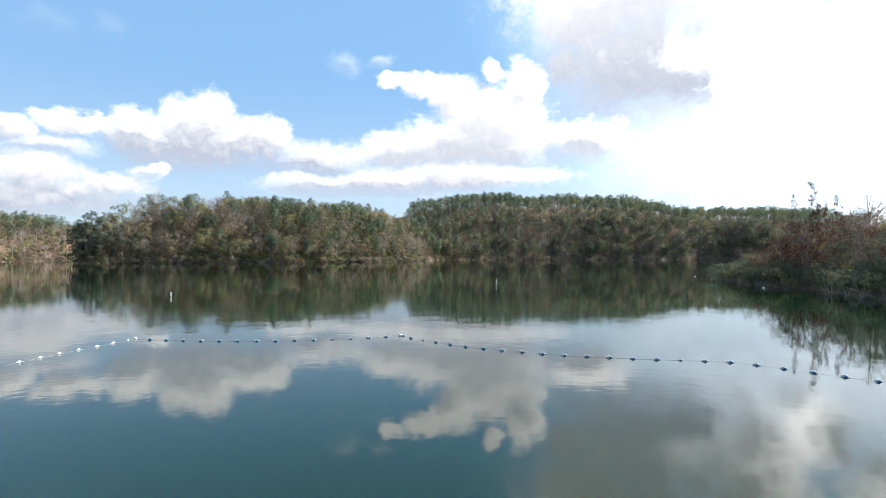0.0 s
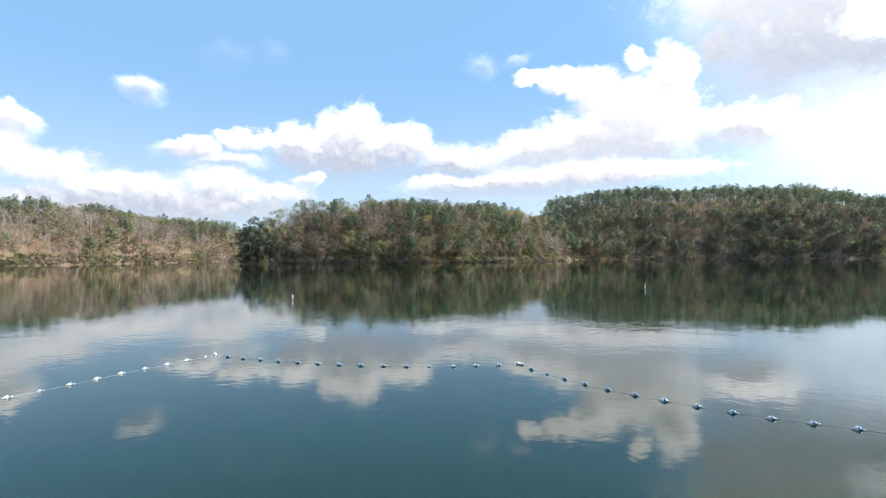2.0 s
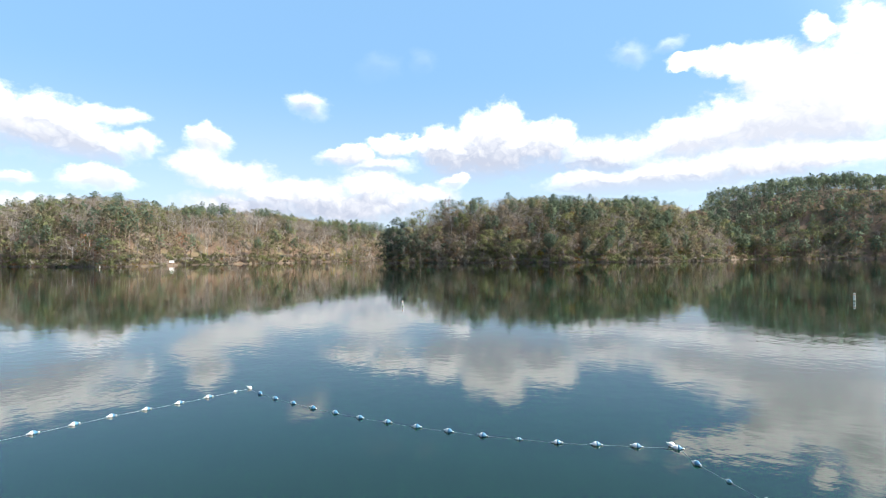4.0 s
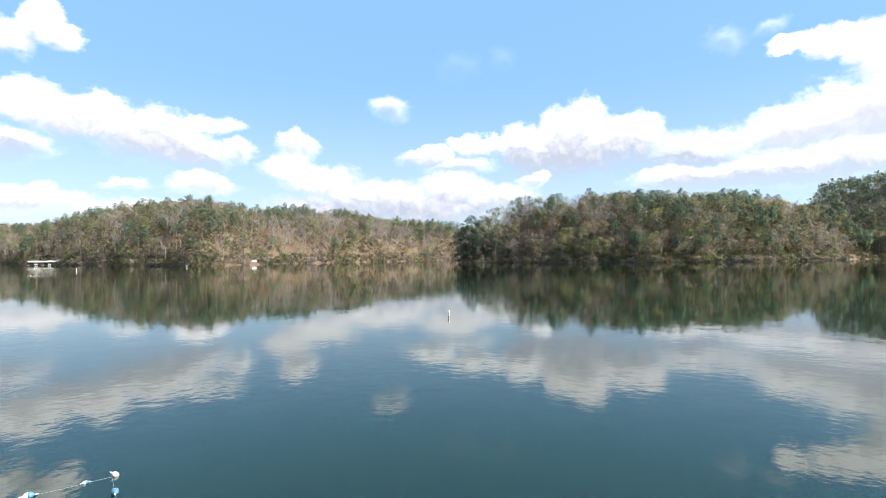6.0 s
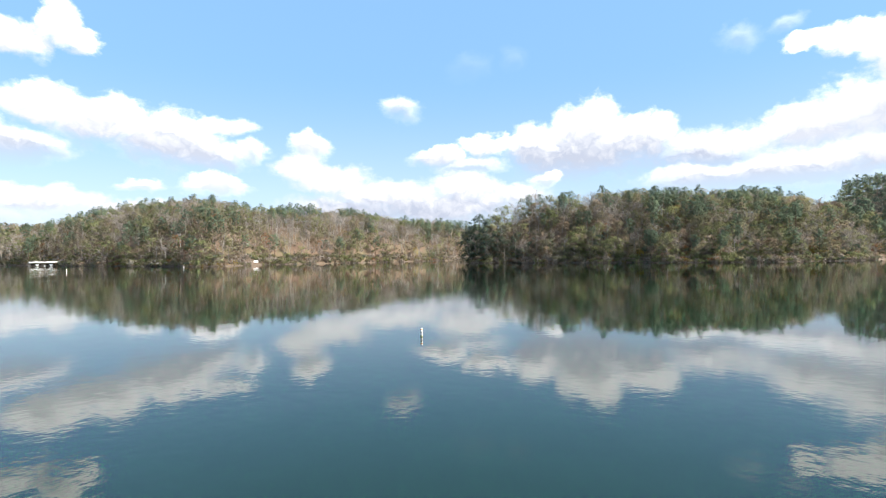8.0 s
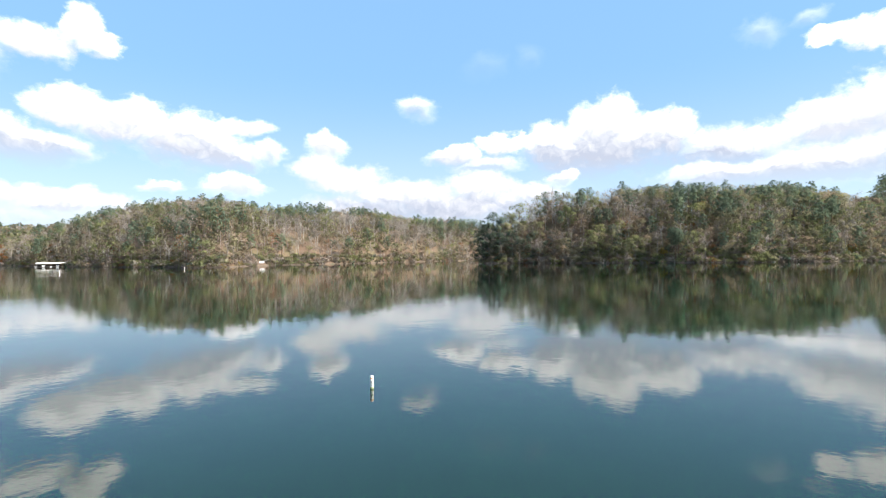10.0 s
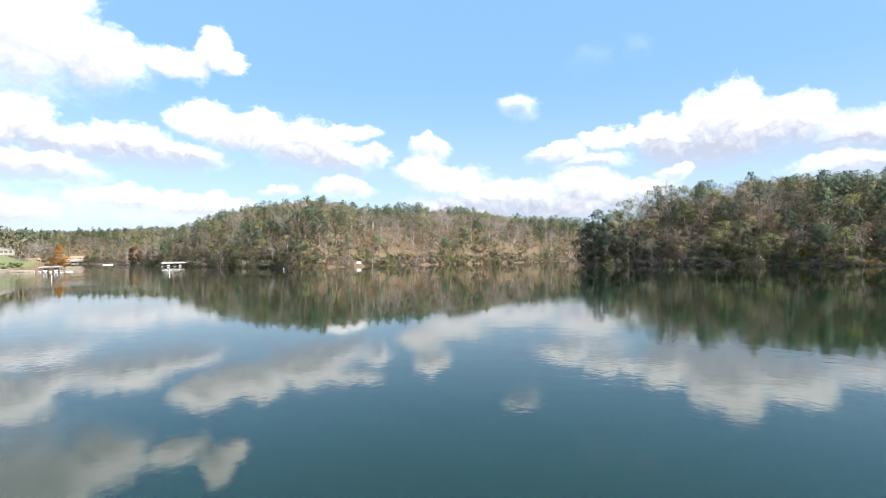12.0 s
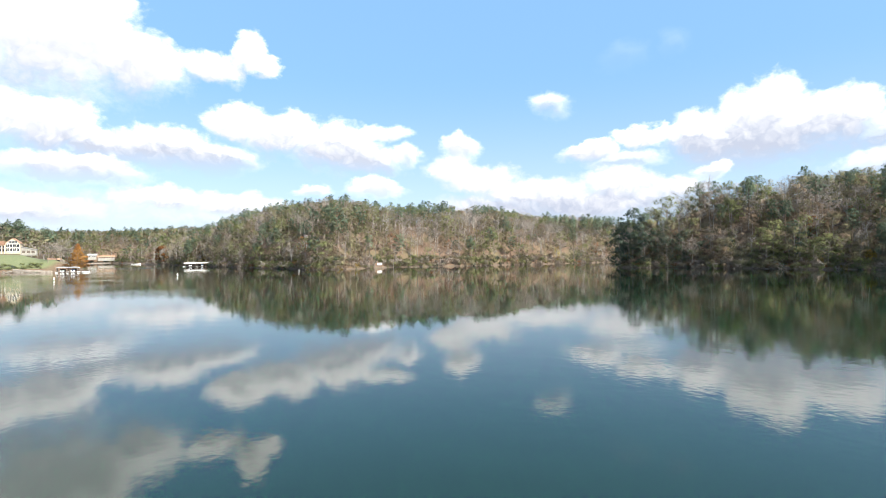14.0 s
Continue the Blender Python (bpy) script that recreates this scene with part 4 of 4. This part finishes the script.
def boathouse(label, x, y, turn, bays, bay, depth, eave, roof_mat, thick, trim_mat, deck_z=0.45):
    """A roofed dock on posts: decks between open slips, posts, beams and a low roof in two leaves."""
    root = tagged(new("boathouse"), label, "boathouse")
    half_w = bays * bay / 2
    for i in range(bays + 1):
        px = -half_w + i * bay
        part("walkway", box(px - 0.6, px + 0.6, 0, depth, deck_z - 0.18, deck_z, 0.02), m_deck, root)
        for k in range(3):
            py = 0.3 + k * (depth - 0.6) / 2
            part("post", box(px - 0.11, px + 0.11, py - 0.11, py + 0.11, -2.0, eave, 0.02), m_post, root)
    part("walkway", box(-half_w - 1.8, half_w + 1.8, depth, depth + 1.6, deck_z - 0.18, deck_z, 0.02), m_deck, root)
    part("deck_edge", box(-half_w - 1.8, half_w + 1.8, depth + 1.605, depth + 1.66, deck_z - 0.22, deck_z + 0.02), m_paint, root, "white bumper strip")
    for i in range(bays + 1):
        px = -half_w + i * bay
        part("bumper", box(px - 0.62, px + 0.62, -0.06, -0.005, deck_z - 0.25, deck_z + 0.02), m_paint, root, "white dock bumper")
    for py in (0.1, depth - 0.1):
        part("beam", box(-half_w - 0.4, half_w + 0.4, py - 0.1, py + 0.1, eave, eave + 0.3, 0.02), m_paint, root)
    for i in range(bays):
        bx = -half_w + i * bay
        part("roof_panel", prism([(bx + 0.06, eave + 0.32), (bx + bay - 0.06, eave + 0.32), (bx + bay - 0.06, eave + 0.32 + thick), (bx + bay / 2, eave + 0.62 + thick), (bx + 0.06, eave + 0.32 + thick)], -0.7, depth + 0.7), roof_mat, root)
        part("fascia", box(bx + 0.05, bx + bay - 0.05, -0.76, -0.702, eave + 0.1, eave + 0.34 + thick), trim_mat, root)
        # dark box added as a stand-in for the dim inside under the roof
        part("locker", box(bx + 1.2, bx + bay - 1.2, depth + 0.75, depth + 1.5, deck_z, deck_z + 1.5, 0.04), m_post, root, "dark box standing in for the dim slip interior")
        part("boat_lift", tube([(bx + 1.0, 0.8, 0.9), (bx + bay - 1.0, 0.8, 0.9)], 0.08, 6), m_post, root, "dark steel lift beam")
    root.matrix_basis = pose(x, y, 0, 0, 0, turn)
    return root


# local -y of a boathouse looks out over the lake
boathouse("white-roofed double boathouse on posts under the wooded bank", -529.0, 168.0, 80, 2, 9.6, 8.0, 2.7, m_paint, 0.5, m_paint)
boat("motor_boat", "white motor boat lifted in the boathouse", pose(-528.8, 163.2, 0.6, 0, 0, 165), 6.0)
boat("motor_boat", "white motor boat with a blue cover in its slip", pose(-530.2, 172.6, 0.5, 0, 0, 168), 6.0, True)
root = tagged(new("flag_pole"), "leaning pale pole beside the boathouse", "pole")
part("pole", tube([(0, 0, -0.2), (0.3, -0.9, 4.0), (0.6, -1.9, 8.0)], 0.1, 6, 0.06), m_log, root)
root.matrix_basis = pose(-539.0, 168.5, 0.45, 0, 0, 0)

boathouse("grey flat-roofed boathouse with open slips by the lawn", -425.0, 80.7, 88, 2, 5.3, 7.0, 2.7, m_grey_roof, 0.16, m_grey_roof)
boat("motor_boat", "white motor boat moored under the grey roof", pose(-428.0, 78.1, 0.35, 0, 0, 178), 6.4)
boat("motor_boat", "motor boat with a dark blue cover in its slip", pose(-428.0, 83.3, 0.35, 0, 0, 178), 5.8, True)
root = tagged(new("swim_platform"), "low pale floating platform beside the boathouse", "dock")
part("deck", box(-2.0, 2.0, -1.8, 1.8, 0.12, 0.4, 0.03), m_paint, root)
for sx in (-1.4, 1.4):
    part("pontoon", box(sx - 0.4, sx + 0.4, -1.6, 1.6, -0.3, 0.12, 0.06), m_black, root)
root.matrix_basis = pose(-424.5, 89.8, 0, 0, 0, 4)
root = tagged(new("gangway"), "pale wooden gangway from lawn to boathouse", "gangway")
zb = height_at(-443.0, 56.0)
part("deck", tube([(-443.0, 54.0, max(zb, 1.4) + 0.2), (-436.0, 62.0, 1.0), (-430.2, 73.0, 0.55)], 0.75, 4), m_log, root)
for s in (0.25, 0.6, 0.9):
    gx_, gy_ = -443.0 + 11.5 * s, 54.0 + 14.6 * s
    part("pile", tube([(gx_, gy_, -2.0), (gx_, gy_, 1.5 - 0.9 * s)], 0.12, 6), m_post, root)


# ---- lake house ----
def lake_house(x, y, z, turn):
    """Gable end with three rows of windows towards the lake (local -y), a lower wing with a porch beside it."""
    root = tagged(new("house"), "cream lake house with a glazed gable and tan roof", "house")
    w, e, p, depth = 5.6, 8.6, 13.2, 14.0
    part("wall", prism([(-w, -2.0), (w, -2.0), (w, e), (0, p), (-w, e)], 0, depth), m_cream, root)
    for s in (-1, 1):
        part("roof", prism([(s * 0.03, p + 0.42), (s * (w + 0.7), e - 0.12), (s * (w + 0.7), e - 0.42), (s * 0.03, p + 0.08)], -0.8, depth + 0.6), m_shingle, root)
    rows = ((0.2, 3.3, (-4.1, -1.4, 1.4, 4.1), 1.08), (4.4, 7.3, (-4.05, -1.35, 1.35, 4.05), 1.12), (8.2, 10.6, (-2.35, 0.0, 2.35), 0.98))
    for z0, z1, xs, hw in rows:
        for wx in xs:
            win = part("window", box(wx - hw - 0.14, wx + hw + 0.14, -0.07, -0.004, z0 - 0.14, z1 + 0.14), m_paint, root, "white window frame")
            part("pane", box(wx - hw, wx + hw, -0.10, -0.074, z0, z1), m_glass, win)
            part("glazing_bar", box(wx - 0.04, wx + 0.04, -0.125, -0.104, z0, z1), m_paint, win)
    # wing with porch
    part("wall", box(-18.0, -w - 0.01, 2.4, depth - 0.5, -2.0, 7.0), m_cream, root)
    bm = bmesh.new()
    q = [bm.verts.new(c) for c in ((-18.6, -1.0, 6.2), (-w - 0.72, -1.0, 6.2), (-w - 0.72, 7.0, 10.6), (-18.6, 7.0, 10.6), (-w - 0.72, 14.4, 6.6), (-18.6, 14.4, 6.6))]
    bm.faces.new((q[0], q[1], q[2], q[3])), bm.faces.new((q[3], q[2], q[4], q[5]))
    bmesh.ops.solidify(bm, geom=bm.faces[:], thickness=0.3)
    part("porch_roof", bm, m_shingle, root)
    part("porch_deck", box(-18.2, -w - 0.02, -1.0, 2.38, 2.7, 3.0), m_deck, root)
    for px in (-17.8, -14.8, -11.8, -8.8, -6.2):
        part("porch_post", box(px - 0.18, px + 0.18, -0.8, -0.44, -2.0, 6.1), m_paint, root)
    part("porch_rail", box(-18.0, -w - 0.05, -0.68, -0.6, 3.9, 4.0), m_paint, root)
    for px in (-16.2, -12.9, -9.9, -7.4):
        for z0 in (0.3, 3.3):
            part("door", box(px - 0.8, px + 0.8, 2.3, 2.396, z0, z0 + 2.2), m_glass, root, "dark glazed door")
    # low annex that steps down the slope on the other side
    part("annex_wall", prism([(w + 0.02, -4.0), (w + 13.0, -4.0), (w + 13.0, 1.6), (w + 0.02, 5.0)], 3.0, 9.0), m_pale_wall, root)
    part("annex_roof", prism([(w + 0.72, 4.85), (w + 13.8, 1.45), (w + 13.8, 1.75), (w + 0.72, 5.15)], 2.2, 9.6), m_grey_roof, root, "pale grey lean-to roof")
    for px in (w + 2.6, w + 6.4, w + 10.2):
        part("annex_door", box(px - 1.3, px + 1.3, 2.92, 2.996, -1.4, 1.0), m_post, root, "dark garage door")
    root.matrix_basis = pose(x, y, z, 0, 0, turn) @ Matrix.Scale(0.68, 4)
    return root


lake_house(-502.0, 49.0, 13.2, 86)


def shed(x, y, turn, label):
    """A small open-fronted shelter with a tan gable roof on posts."""
    root = tagged(new("shed"), label, "shed")
    for px in (-3.2, 0.0, 3.2):
        for py in (-1.8, 1.8):
            part("post", box(px - 0.12, px + 0.12, py - 0.12, py + 0.12, -2.0, 2.2, 0.02), m_post, root)
    part("back_wall", box(-3.3, 3.3, 1.95, 2.05, -1.0, 2.2), m_post, root)
    for s in (-1, 1):
        bm = prism([(s * 0.03, 3.45), (s * 2.5, 2.3), (s * 2.5, 2.12), (s * 0.03, 3.25)], -3.9, 3.9)
        bmesh.ops.rotate(bm, matrix=Matrix.Rotation(radians(90), 3, "Z"), verts=bm.verts)
        part("roof", bm, m_shingle, root)
    root.matrix_basis = pose(x, y, height_at(x, y), 0, 0, turn)


shed(-484.0, 72.5, 88, "small open shed with a tan roof behind the lawn")


def far_house(x, y, z, turn, w, d, e, p, roof, label):
    root = tagged(new("house"), label, "house")
    part("wall", prism([(-w, -3.0), (w, -3.0), (w, e), (0, p), (-w, e)], 0, d), m_pale_wall, root)
    for s in (-1, 1):
        part("roof", prism([(s * 0.03, p + 0.4), (s * (w + 0.6), e - 0.1), (s * (w + 0.6), e - 0.4), (s * 0.03, p + 0.06)], -0.6, d + 0.6), roof, root)
    for z0 in (0.9,):
        for wy in np.arange(2.0, d - 1.0, 3.0):
            win = part("window", box(w + 0.004, w + 0.07, wy - 0.9, wy + 0.9, z0, z0 + 1.4), m_paint, root)
            part("pane", box(w + 0.074, w + 0.1, wy - 0.78, wy + 0.78, z0 + 0.12, z0 + 1.28), m_glass, win)
    root.matrix_basis = pose(x, y, z, 0, 0, turn)
    return root


far_house(-926.0, 95.0, 8.2, 0, 4, 10, 3.2, 5.0, m_grey_roof, "far white house with a grey roof above the inlet")
far_house(-924.0, 106.5, 6.4, 0, 5, 20, 2.4, 4.2, m_shingle, "long low far house with a tan roof above the inlet")
root = tagged(new("retaining_wall"), "long pale terrace wall on the far bank", "wall")
part("wall", box(-1.0, 1.0, -14.0, 14.0, -3.0, 0.9, 0.1), m_stone, root)
root.matrix_basis = pose(-919.0, 108.0, 0.2, 0, 0, 4)
boat("cabin_boat", "white cabin boat moored in the far inlet", pose(-740.0, 139.0, 0.1, 0, 0, 80), 10.0)

# ---- sign, logs and rocks on the banks ----
sign = tagged(new("notice_board"), "blank white notice board on posts at the bank", "sign")
part("board", box(-1.6, 1.6, -0.04, 0.04, 1.2, 2.8, 0.01), m_paint, sign)
for sx in (-1.2, 1.2):
    part("post", box(sx - 0.08, sx + 0.08, 0.045, 0.2, -1.2, 2.6, 0.01), m_post, sign)
sx, sy = -357.5, 252.0
sign.matrix_basis = pose(sx, sy, max(0.3, height_at(sx, sy)), 0, 0, 62)


def fallen_log(x, y, a, length, tilt, r, label="pale fallen log lying on the bank"):
    root = tagged(new("fallen_log"), label, "log")
    part("stem", tube([(0, 0, 0), (length * 0.5, 0.25, 0.15), (length, 0, 0.1)], r, 7, r * 0.45), m_log, root)
    part("branch", tube([(length * 0.55, 0.2, 0.1), (length * 0.8, 1.0, 0.9), (length * 0.95, 1.3, 1.5)], r * 0.4, 5, r * 0.12), m_log, root)
    root.matrix_basis = pose(x, y, height_at(x, y) + r * 0.6, 0, -tilt, a)


for x, y, a, length, tilt in ((-520, 181, 100, 17, 26), (-513, 180, 85, 15, 24), (-508, 181, 118, 16, 22), (-500, 182, 70, 12, 24)):
    fallen_log(x, y, a, length, tilt, 0.28)
for x, y, a, length in ((-90.5, 391, -60, 6), (-120, 381, -110, 5), (-176, 367, -70, 5), (-200, 360, -95, 4), (-40, 446, -30, 8), (-34, 456, -40, 7), (-62, 421, -70, 5), (-350, 233, -20, 5)):
    fallen_log(x, y, a, length, -2, 0.2, "weathered log reaching out over the water")
for x, y, a, length in ((60.5, 82, 165, 2.4), (61, 79, 200, 2.0), (60.5, 76, 140, 2.6), (60, 73, 190, 2.2), (61, 80.5, 230, 2.0)):
    fallen_log(x, y, a, length, 24, 0.06, "thin bare branch reaching over the water")
root = tagged(new("driftwood_fork"), "grey forked driftwood standing in the shallows", "driftwood")
for s in (-1, 1):
    part("limb", tube([(0, 0, -0.6), (s * 1.0, 0, 1.3), (0, 0.1, 3.0)], 0.12, 6, 0.07), m_log, root)
root.matrix_basis = pose(-161, 366.5, 0, 0, 0, 20)
snag = tagged(new("dead_snag"), "bare dead trunk standing at the water's edge", "dead tree")
part("trunk", tube([(0, 0, -0.5), (0.1, 0, 3.2), (-0.1, 0.1, 6.0)], 0.2, 7, 0.07), m_log, snag)
snag.matrix_basis = pose(-356.5, 262.0, 0, 0, 2, 0)


def rock_mesh(seed):
    bm = bmesh.new()
    bmesh.ops.create_icosphere(bm, subdivisions=1, radius=1.0)
    for v in bm.verts:
        v.co *= 0.75 + 0.5 * noise.random()
        v.co.z *= 0.6
    me = bpy.data.meshes.new("rock")
    bm.to_mesh(me)
    bm.free()
    me.materials.append(m_stone)
    return me


ROCKS = [rock_mesh(k) for k in range(4)]


def rock(x, y, s, group, label):
    ob = new("rock", random.choice(ROCKS))
    ob.matrix_basis = pose(x, y, max(-0.05, min(height_at(x, y), 0.8)) + 0.1 * s, 0, 0, random.uniform(0, 360)) @ Matrix.Diagonal((s, s * random.uniform(0.6, 1.0), s * random.uniform(0.6, 0.9), 1))
    tagged(ob, label, "rock", group)


for a, b, count, size in (((-236, 339), (-205, 357), 7, 0.5), ((-205, 357), (-90, 391), 22, 0.6), ((-90, 391), (-24, 466), 20, 0.7)):
    for k in range(count):
        s = random.random()
        rock(a[0] + (b[0] - a[0]) * s + random.uniform(-1.5, 1.5), a[1] + (b[1] - a[1]) * s + random.uniform(-2.0, 1.0), size * random.uniform(0.4, 1.3), "rocks along the headland", "pale grey rock at the waterline")
for a, b, count in (((-441, 46), (-447, 60), 26), ((-447, 60), (-444, 71), 14), ((-432, 22), (-442, 47), 20)):
    for k in range(count):
        s = random.random()
        rock(a[0] + (b[0] - a[0]) * s + random.uniform(-2, 1), a[1] + (b[1] - a[1]) * s + random.uniform(-1.5, 1.5), random.uniform(0.5, 1.3), "rocks below the lawn", "pale riprap rock below the lawn")

# ---- plants by the house ----
hedge = shrubs(160, 0.13)
dark_hedge = [k for k in hedge if k[1][2].max() in (GREEN, DARK)]
p = lattice(-468, -444, 18, 68, 2.3, 41)
p = p[(shore_distance(p[:, 0], p[:, 1]) > 5) & (shore_distance(p[:, 0], p[:, 1]) < 13)]
woods("hedge", p, [(w, s, 1.4, 2.4, "") for w, s, _, _, _ in dark_hedge], 41, "dark clipped shrubs along the foot of the lawn", "hedge")
cypress = tree_thing("tree", cone_tree(ORANGE, 3000, 0.03, 0.52), "conical cypress in bright orange autumn leaf")
cypress.matrix_basis = stand(cypress, -449.5, 85.5, 16.0, 0, 1.0)
cypress2 = tree_thing("tree", broadleaf(RUST, 1100, 0.04, 0.26, 0.1), "rust-orange tree at the water's edge")
cypress2.matrix_basis = stand(cypress2, -677.0, 158.0, 20.0, 30, 1.0)
for k, (x, y, h) in enumerate(((-462, 76, 15), (-468, 82, 17), (-474, 74, 16), (-478, 84, 15), (-457, 70, 12))):
    t_ = tree_thing("tree", bare_tree(420, 0.03, 0, TWIG, 17, 0.28, 0.2), "bare grey-limbed tree behind the boathouse", "bare trees by the inlet")
    t_.matrix_basis = stand(t_, x, y, h, k * 70, 1.1)
for k, (x, y, top) in enumerate(((-560, 46.5, 38.5), (-579.5, 64.4, 32.5))):
    t_ = tree_thing("tree", pine(PINE, 520, 0.035, 0.62, 0.2), "tall lone pine rising above the woods", "lone pines")
    t_.matrix_basis = stand(t_, x, y, top - height_at(x, y), k * 70, 1.0)

# ---- brushy point near the start ----
point = [(w, bush(leaf, 420, 0.056), lo, hi, "") for w, leaf, lo, hi in ((4.0, DARK, 2.6, 4.2), (0.35, GREEN, 2.2, 3.8), (0.15, OLIVE, 2.6, 4.2), (0.08, GOLD, 2.2, 3.4))]
p = spots((50, 150, 40, 175), 2.2, -1.2, 9, 51)
p = np.concatenate([p, spots((60, 150, 40, 170), 3.8, 9, 24, 54)])
woods("undergrowth", p, point, 51, "dense green shrubs on the low bank", "undergrowth")
tall = [(0.6, broadleaf(BROWN, 1100, 0.02, 0.27, 0.1), 5, 12, "brown-leaved young oak among brambles"), (2.4, bare_tree(1100, 0.017, 0, MAROON, 20, 0.22, 0.12), 7, 13, "young maple with dark red-brown leaves"),
        (1.2, broadleaf(DARK, 1200, 0.02, 0.27, 0.06), 5, 11, "dark green young tree draped in vines"), (0.7, broadleaf(OLIVE, 1200, 0.02, 0.28, 0.08), 5, 12, "olive-leaved young tree draped in vines"),
        (0.5, broadleaf(GOLD, 800, 0.02, 0.26, 0.1), 6, 10, "young tree with yellow-gold leaves"), (1.2, bare_tree(620, 0.011, 0, BROWN, 18, 0.2, 0.15), 8, 14, "nearly leafless sapling with dry leaves")]
p = spots((55, 140, 45, 165), 4.4, 3.0, 26, 52)
front_trees(p, tall, 53, "young trees on the low point", lambda x, y: 0.5 + 0.62 * min(1.0, math.hypot(x - 76, y - 146) / 40))
for x, y, h, lean in ((76.5, 113, 15.5, -7), (78, 110.5, 14.5, -5), (80.5, 109.5, 17, -13), (79, 112, 13.5, 6), (76, 111, 14, 8), (81.5, 107, 13.5, -8)):
    t_ = tree_thing("tree", thin_sapling(MAROON, 700, 0.011), "tall thin leaning sapling with few dark leaves", "leaning saplings on the point")
    t_.matrix_basis = pose(x, y, height_at(x, y), lean * 0.3, lean, 0) @ Matrix.Diagonal((h, h, h, 1))
